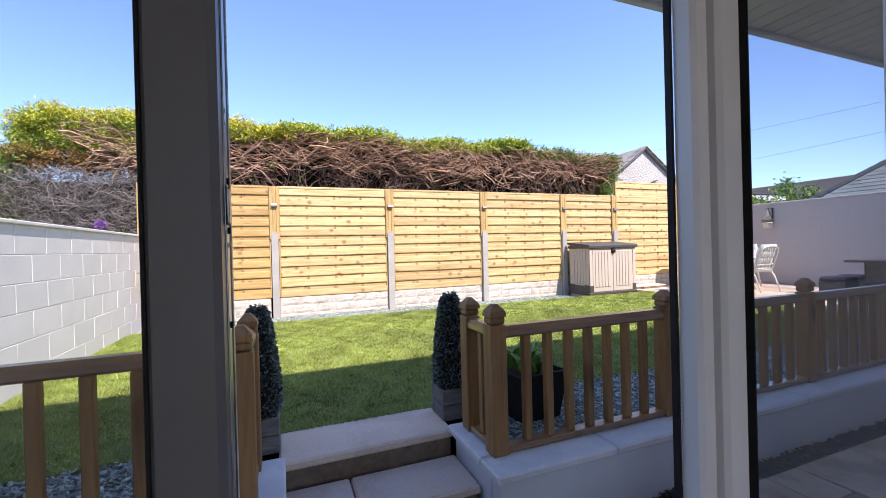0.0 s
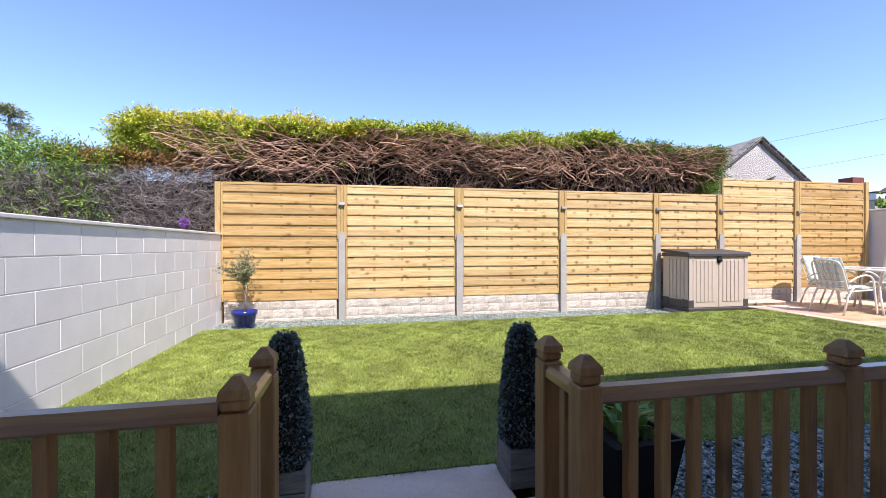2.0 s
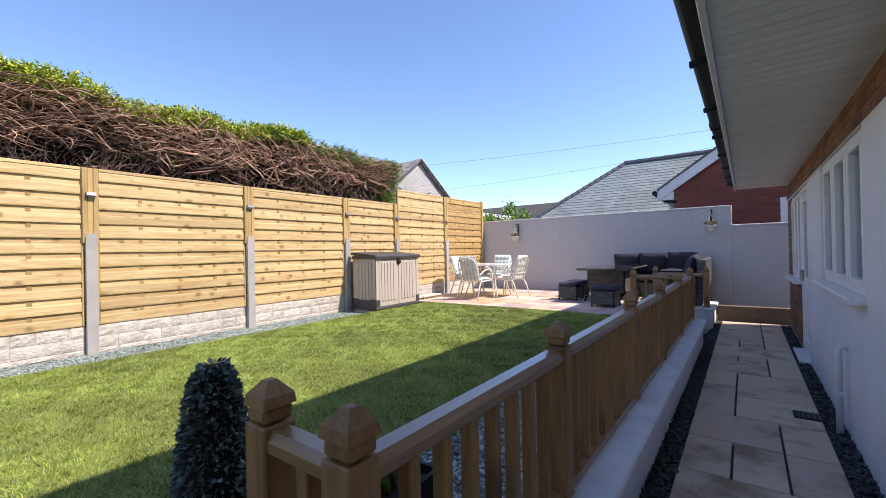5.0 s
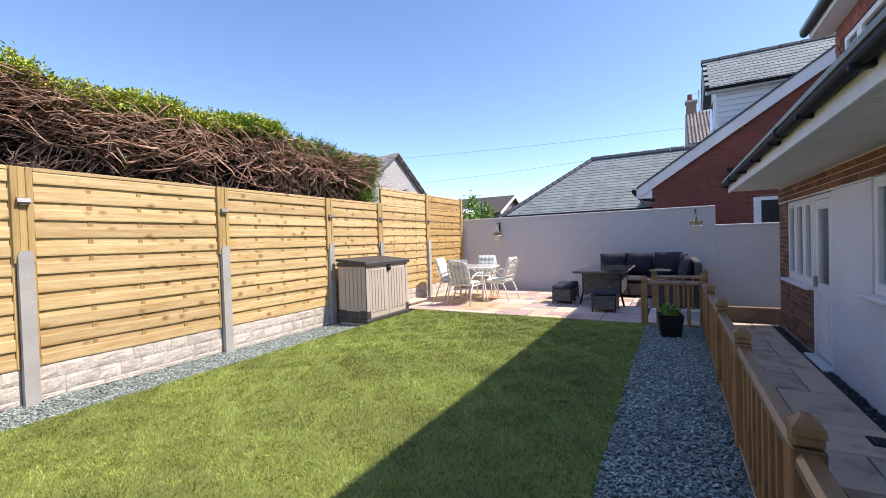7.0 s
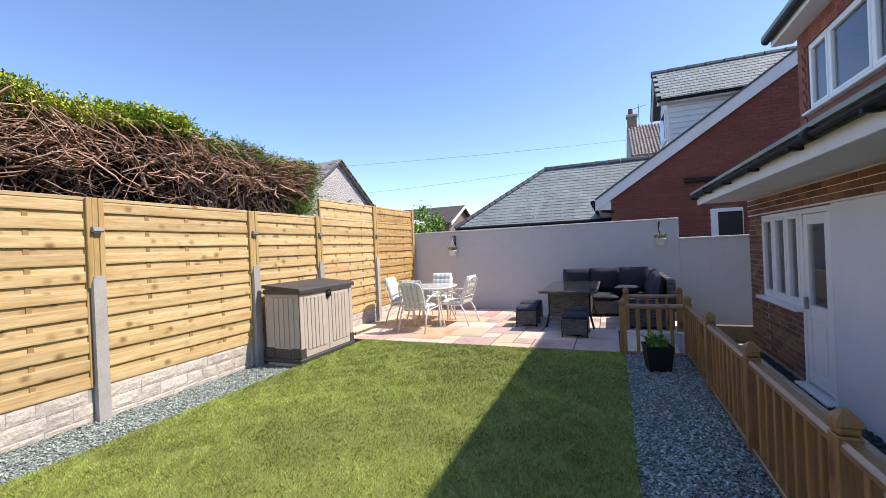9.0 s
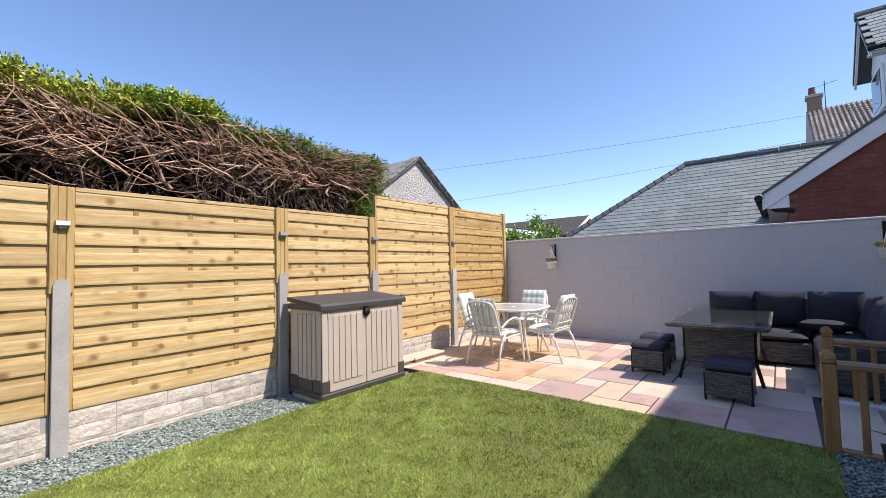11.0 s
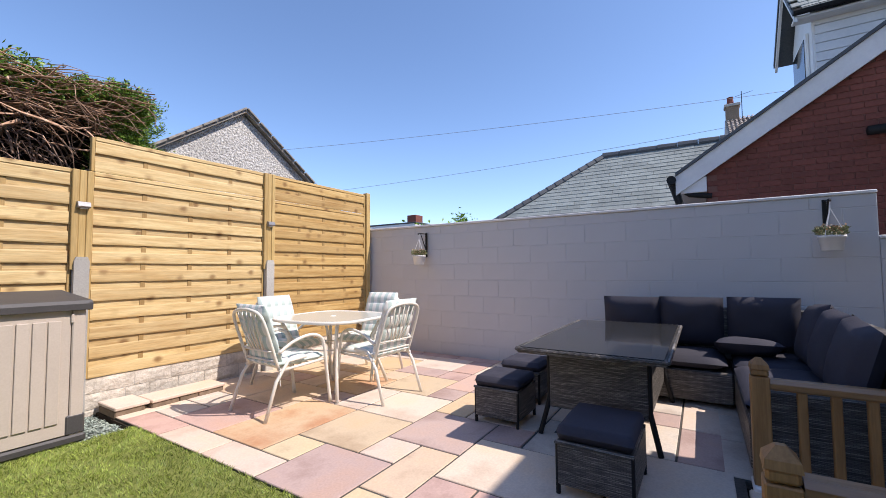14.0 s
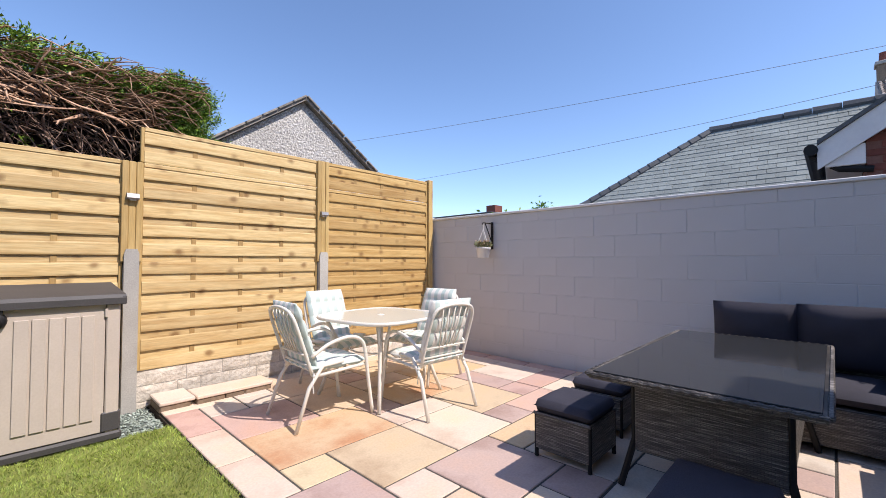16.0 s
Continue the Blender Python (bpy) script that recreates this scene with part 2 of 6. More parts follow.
PETAL_MIX = leaf_mat("mixed_petal", (0.30, 0.10, 0.06), (0.75, 0.62, 0.40))


def slab_mat(name, tints, stain=(0.72, 0.66, 0.63)):
    m, nt, b = nodes_of(name)
    v = coords(nt)
    big, fine = noisy(nt, v, 2.2, 5, 0.6), noisy(nt, v, 70, 4, 0.6)
    oi = nt.nodes.new("ShaderNodeObjectInfo").outputs["Random"]
    n = len(tints)
    col = ramp(nt, oi, [(i / n, c) for i, c in enumerate(tints)])
    nt.nodes[-1].color_ramp.interpolation = "CONSTANT"
    swirl = ramp(nt, big, [(0.30, stain), (0.50, (1, 1, 1)), (0.72, (1.08, 0.98, 0.86))])
    col = mixc(nt, "MULTIPLY", 1.0, col, swirl)
    col = mixc(nt, "MULTIPLY", 1.0, col, ramp(nt, fine, [(0.3, (0.88,) * 3), (0.7, (1.04,) * 3)]))
    nt.links.new(col, b.inputs["Base Color"])
    b.inputs["Roughness"].default_value = 0.75
    bump(nt, b, big, 0.35, 0.008)
    return m


SAND = {
    "pink": slab_mat("pink_sandstone", [(0.60, 0.40, 0.35), (0.56, 0.39, 0.35), (0.63, 0.44, 0.37)]),
    "cream": slab_mat("cream_sandstone", [(0.70, 0.56, 0.47), (0.73, 0.61, 0.50), (0.69, 0.58, 0.50)], (0.80, 0.74, 0.70)),
    "buff": slab_mat("buff_sandstone", [(0.66, 0.54, 0.36), (0.62, 0.49, 0.34), (0.66, 0.51, 0.38)]),
    "orange": slab_mat("orange_sandstone", [(0.63, 0.46, 0.30), (0.65, 0.49, 0.32)], (0.84, 0.60, 0.50)),
    "mauve": slab_mat("mauve_sandstone", [(0.50, 0.37, 0.34), (0.53, 0.40, 0.36), (0.48, 0.37, 0.35)]),
    "grey": slab_mat("pale_grey_sandstone", [(0.66, 0.59, 0.52), (0.62, 0.54, 0.47)]),
}
SANDGREY = slab_mat("grey_sandstone", [(0.66, 0.51, 0.38), (0.72, 0.57, 0.43), (0.62, 0.49, 0.38), (0.68, 0.53, 0.40)], (0.48, 0.40, 0.33))


def glass(name, tint=(1, 1, 1), rough=0.0):
    m, nt, b = nodes_of(name)
    out = nt.nodes["Material Output"]
    tr, gl, mx, fr = (nt.nodes.new("ShaderNode" + k) for k in ("BsdfTransparent", "BsdfGlossy", "MixShader", "LayerWeight"))
    tr.inputs[0].default_value = (*tint, 1)
    gl.inputs["Roughness"].default_value = rough
    fr.inputs["Blend"].default_value = 0.5
    pw = nt.nodes.new("ShaderNodeMath")
    pw.operation = "POWER"
    pw.inputs[1].default_value = 4.0
    nt.links.new(fr.outputs["Facing"], pw.inputs[0])
    ad = nt.nodes.new("ShaderNodeMath")
    ad.operation = "MULTIPLY_ADD"
    ad.inputs[1].default_value, ad.inputs[2].default_value = 0.8, 0.05
    nt.links.new(pw.outputs[0], ad.inputs[0])
    nt.links.new(ad.outputs[0], mx.inputs[0])
    nt.links.new(tr.outputs[0], mx.inputs[1])
    nt.links.new(gl.outputs[0], mx.inputs[2])
    nt.links.new(mx.outputs[0], out.inputs[0])
    return m


GLASS = glass("window_glass", (0.86, 0.88, 0.90))
CLEARGLASS = glass("clean_glass", (0.97, 0.98, 0.98))
TOPGLASS, _nt, _b = nodes_of("dark_table_glass")
_b.inputs["Base Color"].default_value = (0.035, 0.037, 0.04, 1)
_b.inputs["Roughness"].default_value = 0.06
_b.inputs["Specular IOR Level"].default_value = 0.6
FROST, _nt, _b = nodes_of("pale_table_glass")
_b.inputs["Base Color"].default_value = (0.62, 0.64, 0.58, 1)
_b.inputs["Roughness"].default_value = 0.12
_f = noisy(_nt, coords(_nt), 180, 2)
bump(_nt, _b, _f, 0.15, 0.001)
# Dimness of the rooms behind the windows is put into this near-black.
ROOMSHADE = surface("interior_shade", (0.03, 0.03, 0.032), (0.05, 0.05, 0.052), 0.9, 5, 1, 0.0, vary=0)


def wicker_mat():
    m, nt, b = nodes_of("grey_wicker")
    v = coords(nt)
    sep, com = nt.nodes.new("ShaderNodeSeparateXYZ"), nt.nodes.new("ShaderNodeCombineXYZ")
    nt.links.new(v, sep.inputs[0])
    mul = nt.nodes.new("ShaderNodeMath")
    mul.operation = "ADD"
    nt.links.new(sep.outputs["X"], mul.inputs[0])
    nt.links.new(sep.outputs["Y"], mul.inputs[1])
    nt.links.new(mul.outputs[0], com.inputs["X"])
    nt.links.new(sep.outputs["Z"], com.inputs["Y"])
    br = nt.nodes.new("ShaderNodeTexBrick")
    br.inputs["Scale"].default_value, br.inputs["Brick Width"].default_value, br.inputs["Row Height"].default_value = 1.0, 0.026, 0.0085
    br.inputs["Mortar Size"].default_value, br.inputs["Mortar Smooth"].default_value = 0.0022, 0.8
    br.inputs["Color1"].default_value, br.inputs["Color2"].default_value, br.inputs["Mortar"].default_value = (1, 1, 1, 1), (0.55, 0.55, 0.55, 1), (0.20, 0.20, 0.20, 1)
    nt.links.new(com.outputs[0], br.inputs["Vector"])
    streak = noisy(nt, coords(nt, (1.5, 1.5, 40)), 4, 4, 0.6)
    col = ramp(nt, streak, [(0.36, (0.07, 0.063, 0.058)), (0.52, (0.15, 0.137, 0.128)), (0.66, (0.38, 0.355, 0.33))])
    col = mixc(nt, "MULTIPLY", 0.85, col, br.outputs["Color"])
    nt.links.new(col, b.inputs["Base Color"])
    b.inputs["Roughness"].default_value = 0.45
    bump(nt, b, br.outputs["Color"], 0.7, 0.004)
    return m


WICKER = wicker_mat()


def stripe_mat():
    m, nt, b = nodes_of("striped_cushion")
    tc = nt.nodes.new("ShaderNodeTexCoord")
    sep = nt.nodes.new("ShaderNodeSeparateXYZ")
    nt.links.new(tc.outputs["Object"], sep.inputs[0])
    mul = nt.nodes.new("ShaderNodeMath")
    mul.operation = "MULTIPLY"
    mul.inputs[1].default_value = 10.5
    nt.links.new(sep.outputs["Y"], mul.inputs[0])
    fr = nt.nodes.new("ShaderNodeMath")
    fr.operation = "FRACT"
    nt.links.new(mul.outputs[0], fr.inputs[0])
    col = ramp(nt, fr.outputs[0], [(0.0, (0.76, 0.76, 0.73)), (0.50, (0.80, 0.79, 0.76)), (0.54, (0.52, 0.62, 0.60)), (0.96, (0.48, 0.59, 0.57))])
    nt.links.new(col, b.inputs["Base Color"])
    b.inputs["Roughness"].default_value = 0.9
    bump(nt, b, noisy(nt, coords(nt), 350, 2), 0.2, 0.001)
    return m


STRIPE = stripe_mat()


# ---- mesh building ----
class Mesh:
    """Collects vertices and faces of one part."""

    def __init__(self):
        self.v, self.f = [], []

    def add(self, verts, faces, m=None):
        o = len(self.v)
        self.v += [tuple(m @ Vector(p)) if m else tuple(p) for p in verts]
        self.f += [tuple(i + o for i in f) for f in faces]
        return self

    def box(self, c, s, d=0.004, m=None):
        """Chamfered box: centre, full sizes, chamfer."""
        h = [q / 2 for q in s]
        d = min(d, *(q * 0.45 for q in h))
        vs, idx = [], {}
        for a in (-1, 1):
            for b in (-1, 1):
                for e in (-1, 1):
                    for ax in range(3):
                        p = [a * (h[0] - d), b * (h[1] - d), e * (h[2] - d)]
                        p[ax] = (a, b, e)[ax] * h[ax]
                        idx[a, b, e, ax] = len(vs)
                        vs.append(p)
        fs = []
        for ax in range(3):
            o1, o2 = (ax + 1) % 3, (ax + 2) % 3
            for s1 in (-1, 1):
                loop = []
                for q1, q2 in ((-1, -1), (1, -1), (1, 1), (-1, 1)):
                    k = [0, 0, 0]
                    k[ax], k[o1], k[o2] = s1, q1, q2
                    loop.append(idx[(*k, ax)])
                fs.append(loop if s1 > 0 else loop[::-1])
            for q1 in (-1, 1):
                for q2 in (-1, 1):
                    loop = []
                    for s1, a1 in ((-1, o1), (1, o1), (1, o2), (-1, o2)):
                        k = [0, 0, 0]
                        k[ax], k[o1], k[o2] = s1, q1, q2
                        loop.append(idx[(*k, a1)])
                    fs.append(loop if q1 * q2 < 0 else loop[::-1])
        for a in (-1, 1):
            for b in (-1, 1):
                for e in (-1, 1):
                    loop = [idx[a, b, e, i] for i in range(3)]
                    fs.append(loop if a * b * e > 0 else loop[::-1])
        t = Matrix.Translation(c)
        return self.add(vs, fs, t @ m if m else t)

    def span(self, x0, x1, y0, y1, z0, z1, d=0.004):
        return self.box(((x0 + x1) / 2, (y0 + y1) / 2, (z0 + z1) / 2), (abs(x1 - x0), abs(y1 - y0), abs(z1 - z0)), d)

    def tube(self, pts, r, n=8, cap=True):
        pts = [Vector(p) for p in pts]
        rs = r if isinstance(r, (list, tuple)) else [r] * len(pts)
        vs, fs = [], []
        up = Vector((0, 0, 1))
        t0 = (pts[1] - pts[0]).normalized()
        u = t0.cross(up) if abs(t0.z) < 0.9 else t0.cross(Vector((1, 0, 0)))
        for i, p in enumerate(pts):
            t = (pts[min(i + 1, len(pts) - 1)] - pts[max(i - 1, 0)]).normalized()
            u = (u - t * u.dot(t)).normalized()
            w = t.cross(u)
            for k in range(n):
                a = 2 * math.pi * k / n
                vs.append(p + (u * math.cos(a) + w * math.sin(a)) * rs[i])
        for i in range(len(pts) - 1):
            for k in range(n):
                fs.append((i * n + k, i * n + (k + 1) % n, (i + 1) * n + (k + 1) % n, (i + 1) * n + k))
        if cap:
            fs.append(tuple(range(n))[::-1])
            fs.append(tuple(range((len(pts) - 1) * n, len(pts) * n)))
        return self.add(vs, fs)

    def lathe(self, prof, c=(0, 0, 0), n=20):
        """Turned shape from (radius, height) pairs."""
        vs, fs = [], []
        for r, z in prof:
            for k in range(n):
                a = 2 * math.pi * k / n
                vs.append((c[0] + r * math.cos(a), c[1] + r * math.sin(a), c[2] + z))
        for i in range(len(prof) - 1):
            for k in range(n):
                fs.append((i * n + k, i * n + (k + 1) % n, (i + 1) * n + (k + 1) % n, (i + 1) * n + k))
        fs.append(tuple(range(n))[::-1])
        fs.append(tuple(range((len(prof) - 1) * n, len(prof) * n)))
        return self.add(vs, fs)

    def prism(self, poly, axis, a, b):
        """Polygon in the plane across axis, drawn out from a to b."""
        n = len(poly)
        put = {0: lambda p, q: (q, p[0], p[1]), 1: lambda p, q: (p[0], q, p[1]), 2: lambda p, q: (p[0], p[1], q)}[axis]
        vs = [put(p, a) for p in poly] + [put(p, b) for p in poly]
        fs = [tuple(range(n)), tuple(range(n, 2 * n))[::-1]] + [(i, i + n, (i + 1) % n + n, (i + 1) % n) for i in range(n)]
        return self.add(vs, fs)

    def pillow(self, c, s, m=None, n=10, puff=0.35, seed=0, sq=6):
        """Soft cushion: sizes s, the thickness in z."""
        rnd = random.Random(seed)
        ph = [rnd.uniform(0, 6.28) for _ in range(4)]
        vs, fs = [], []
        for side in (1, -1):
            for i in range(n + 1):
                for j in range(n + 1):
                    u, w = 2 * i / n - 1, 2 * j / n - 1
                    e = (1 - abs(u) ** sq) * (1 - abs(w) ** sq)
                    h = (1 - puff) * e ** 0.35 + puff * (1 - u * u) * (1 - w * w)
                    h *= 1 + 0.08 * math.sin(5 * u + ph[0]) * math.sin(4 * w + ph[1])
                    q = 1 - 0.03 * (1 - e)
                    vs.append((u * s[0] / 2 * q, w * s[1] / 2 * q, side * h * s[2] / 2))
        k = (n + 1) ** 2
        for i in range(n):
            for j in range(n):
                a = i * (n + 1) + j
                fs.append((a, a + n + 1, a + n + 2, a + 1))
                fs.append((k + a, k + a + 1, k + a + n + 2, k + a + n + 1))
        t = Matrix.Translation(c)
        return self.add(vs, fs, t @ m if m else t)

    def data(self, name, mat, smooth=False):
        me = bpy.data.meshes.new(name)
        me.from_pydata(self.v, [], self.f)
        if smooth:
            me.polygons.foreach_set("use_smooth", [True] * len(me.polygons))
        me.materials.append(mat)
        me.update()
        return me


def part(name, me, mat, parent, label="", smooth=False):
    ob = new(name, me.data(name, mat, smooth))
    ob.parent = parent
    return tagged(ob, label)


def piece(name, data, parent, loc):
    ob = new(name, data)
    ob.parent = parent
    ob.location = loc
    return ob


def thing(name, label, category, m=None, group=""):
    ob = new(name)
    ob.empty_display_size = 0.1
    if m is not None:
        ob.matrix_basis = m
    return tagged(ob, label, category, group)


def structure(name, me, mat, label, category=""):
    return tagged(new(name, me.data(name, mat)), label, category or name.split("_")[0], kind="structure")


def raw(name, verts, faces, mat, parent=None, label="", kind=""):
    """One mesh from arrays: verts (n, 3), faces (m, k)."""
    me = bpy.data.meshes.new(name)
    verts, faces = np.asarray(verts, dtype=np.float32), np.asarray(faces, dtype=np.int32)
    k = faces.shape[1]
    me.vertices.add(len(verts))
    me.vertices.foreach_set("co", verts.ravel())
    me.loops.add(faces.size)
    me.loops.foreach_set("vertex_index", faces.ravel())
    me.polygons.add(len(faces))
    me.polygons.foreach_set("loop_start", np.arange(0, faces.size, k, dtype=np.int32))
    me.materials.append(mat)
    me.update(calc_edges=True)
    ob = new(name, me)
    ob.parent = parent
    return tagged(ob, label, kind=kind)


def sticks(paths, radii):
    """Three-sided rods along paths (n, k, 3) with radii (n, k)."""
    n, k, _ = paths.shape
    t = paths[:, -1] - paths[:, 0]
    t /= np.linalg.norm(t, axis=1, keepdims=True) + 1e-9
    ref = np.where(np.abs(t[:, 2:3]) < 0.8, np.array([[0, 0, 1.0]]), np.array([[1.0, 0, 0]]))
    u = np.cross(t, ref)
    u /= np.linalg.norm(u, axis=1, keepdims=True) + 1e-9
    w = np.cross(t, u)
    rings = []
    for a in (0.0, 2.094, 4.189):
        rings.append(paths + (u * math.cos(a) + w * math.sin(a))[:, None, :] * radii[:, :, None])
    v = np.stack(rings, axis=2).reshape(-1, 3)
    base = (np.arange(n) * k * 3)[:, None]
    fs = []
    for i in range(k - 1):
        for j in range(3):
            q = np.array([i * 3 + j, i * 3 + (j + 1) % 3, (i + 1) * 3 + (j + 1) % 3, (i + 1) * 3 + j])
            fs.append(base + q)
    return v, np.concatenate(fs)


def leaves(centres, dirs, lengths, widths, rng):
    """Bent diamond leaves."""
    n = len(centres)
    d = dirs / (np.linalg.norm(dirs, axis=1, keepdims=True) + 1e-9)
    r = rng.normal(size=(n, 3))
    s = np.cross(d, r)
    s /= np.linalg.norm(s, axis=1, keepdims=True) + 1e-9
    nn = np.cross(d, s)
    L, W = lengths[:, None], widths[:, None]
    v = np.stack([centres, centres + d * L * 0.5 + s * W * 0.5 + nn * W * 0.2, centres + d * L, centres + d * L * 0.5 - s * W * 0.5 + nn * W * 0.2], axis=1).reshape(-1, 3)
    return v, (np.arange(n) * 4)[:, None] + np.array([[0, 1, 2, 3]])

rng = np.random.default_rng(4)
LAWN_Z, TERRACE_Z = 0.42, 0.12

# ---- ground and levels ----
structure("ground", Mesh().span(-300, 300, -300, 300, -0.5, 0.0, 0), EARTH, "brown earth reaching out to the horizon")
bank = Mesh()
bank.span(-2.1, 10.45, 2.97, 6.86, -0.1, 0.395, 0)
bank.span(6.94, 10.45, 6.865, 7.9, -0.1, 0.395, 0)
bank.span(-2.1, 6.935, 6.865, 7.9, -0.1, 0.335, 0)
bank.span(0.82, 6.93, 2.15, 2.97, -0.1, 0.395, 0)
bank.span(-2.1, -0.27, 2.15, 2.97, -0.1, 0.395, 0)
bank.span(8.32, 10.45, 2.15, 2.97, -0.1, 0.395, 0)
structure("ground_bank", bank, SOIL, "raised soil bank under lawn and patio", "ground")
turf = structure("lawn", Mesh().span(-2.0, 6.93, 2.93, 6.86, 0.38, 0.42, 0.004), TURF, "artificial green lawn with a straight edge", "lawn")
n = 420000
c = np.column_stack([rng.uniform(-2.0, 6.94, n), rng.uniform(2.92, 6.87, n), np.full(n, 0.418)])
tuft = np.sin(c[:, 0] * 61 + 3 * np.sin(c[:, 1] * 23)) * np.sin(c[:, 1] * 53 + 3 * np.sin(c[:, 0] * 19))
h = rng.uniform(0.012, 0.026, n) + 0.006 * tuft
a = rng.uniform(0, 6.28, n)
sway = 2.2 * np.sin(c[:, 0] * 11 + 2 * np.sin(c[:, 1] * 7)) + 1.8 * np.sin(c[:, 1] * 13)
lean = np.column_stack([0.010 * np.cos(sway) + rng.normal(0, 0.011, n), 0.010 * np.sin(sway) + rng.normal(0, 0.011, n), h])
w = np.column_stack([np.cos(a), np.sin(a), np.zeros(n)]) * 0.0026
raw("grass", np.stack([c - w, c + w, c + lean], axis=1).reshape(-1, 3), np.arange(3 * n).reshape(-1, 3), BLADE, turf, "short green artificial grass blades", "stuff")


def chips(name, label, boxes, per_m2, mat, size, z):
    out_v, out_f, count = [], [], 0
    unit = np.array([[-1, -1, -1], [1, -1, -1], [1, 1, -1], [-1, 1, -1], [-0.7, -0.8, 1], [0.8, -0.7, 1], [0.7, 0.8, 1], [-0.8, 0.6, 1]], dtype=float)
    quad = np.array([[3, 2, 1, 0], [4, 5, 6, 7], [0, 1, 5, 4], [1, 2, 6, 5], [2, 3, 7, 6], [3, 0, 4, 7]])
    for x0, x1, y0, y1 in boxes:
        k = int((x1 - x0) * (y1 - y0) * per_m2)
        p = np.column_stack([rng.uniform(x0, x1, k), rng.uniform(y0, y1, k), z + rng.uniform(-0.004, 0.014, k)])
        s = np.column_stack([rng.uniform(0.5, 1.25, k) * size, rng.uniform(0.3, 0.8, k) * size, rng.uniform(0.12, 0.28, k) * size])
        v = unit[None] * s[:, None, :] * rng.uniform(0.75, 1.15, (k, 8, 1))
        az, tx, ty = rng.uniform(0, 6.28, k), rng.normal(0, 0.3, k), rng.normal(0, 0.3, k)
        v[:, :, 2] += v[:, :, 0] * tx[:, None] + v[:, :, 1] * ty[:, None]
        x, y = v[:, :, 0].copy(), v[:, :, 1].copy()
        v[:, :, 0] = x * np.cos(az)[:, None] - y * np.sin(az)[:, None]
        v[:, :, 1] = x * np.sin(az)[:, None] + y * np.cos(az)[:, None]
        v += p[:, None, :]
        out_v.append(v.reshape(-1, 3))
        out_f.append(((np.arange(k) * 8)[:, None, None] + quad[None]).reshape(-1, 4) + count)
        count += k * 8
    ob = raw(name, np.concatenate(out_v), np.concatenate(out_f), mat, None, label, "stuff")
    return tagged(ob, category="gravel")


SLATEBED = surface("slate_bed", (0.17, 0.19, 0.20), (0.28, 0.31, 0.32), 0.8, 70, 6, 0.8, vary=0)
bed = Mesh()
for *q, top in ((-2.0, 6.93, 6.865, 7.62, 0.358), (0.865, 6.93, 2.195, 2.925, 0.403), (-2.0, -0.315, 2.195, 2.925, 0.403)):
    bed.span(*q, top - 0.022, top, 0)
structure("gravel_bed", bed, SLATEBED, "fine blue-grey slate bed under the chippings", "gravel")
chips("slate_gravel", "loose blue-grey slate chippings along the fence", [(-2.0, 5.6, 6.85, 7.62), (5.6, 6.93, 6.85, 7.62)], 4200, SLATECHIP, 0.0135, 0.363)
chips("slate_gravel", "loose blue-grey slate chippings along the railing", [(0.86, 6.93, 2.19, 2.93), (-2.0, -0.3, 2.19, 2.93)], 4200, SLATECHIP, 0.0135, 0.408)
chips("dark_gravel", "narrow dark gravel borders beside the terrace paving", [(1.45, 9.1, 1.92, 2.06), (1.45, 9.1, 1.0, 1.12)], 1700, DARKCHIP, 0.017, 0.105)


# ---- paving ----
def pave(x0, x1, y0, y1, unit, sizes, seed):
    """Random-course layout of rectangular flags on a grid."""
    rnd = random.Random(seed)
    nx, ny = round((x1 - x0) / unit), round((y1 - y0) / unit)
    used, out = set(), []
    for j in range(ny):
        for i in range(nx):
            if (i, j) in used:
                continue
            order = sizes[:]
            rnd.shuffle(order)
            for a, b in order + [(1, 1)]:
                cells = [(i + p, j + q) for p in range(a) for q in range(b)]
                if i + a <= nx and j + b <= ny and not used.intersection(cells):
                    used.update(cells)
                    out.append((x0 + i * unit, y0 + j * unit, a * unit, b * unit))
                    break
    return out


def flags(parent, layout, mat, z, seed):
    rnd = random.Random(seed)
    cache = {}
    for x, y, a, b in layout:
        key = (round(a, 3), round(b, 3))
        if key not in cache:
            cache[key] = Mesh().box((0, 0, -0.02), (a - 0.014, b - 0.014, 0.04), 0.004).data("flagstone", mat)
        piece("flagstone", cache[key], parent, (x + a / 2, y + b / 2, z + rnd.uniform(-0.002, 0.002)))


GROUT = surface("dark_grout", (0.06, 0.055, 0.05), (0.11, 0.10, 0.09), 0.95, 60, 5, 0.4, vary=0)
patio_base = Mesh().span(6.95, 10.42, 2.93, 7.42, 0.38, 0.4135, 0)
patio_base.span(8.36, 10.42, 2.16, 2.93, 0.38, 0.4135, 0)
patio = structure("patio", patio_base, GROUT, "sunlit pink and buff sandstone patio with dark joints", "patio")
terrace_base = Mesh().span(-2.0, 10.3, 1.0, 2.06, -0.05, 0.098, 0)
terrace = structure("terrace", terrace_base, GROUT, "shaded grey-brown sandstone terrace beside the house", "terrace")


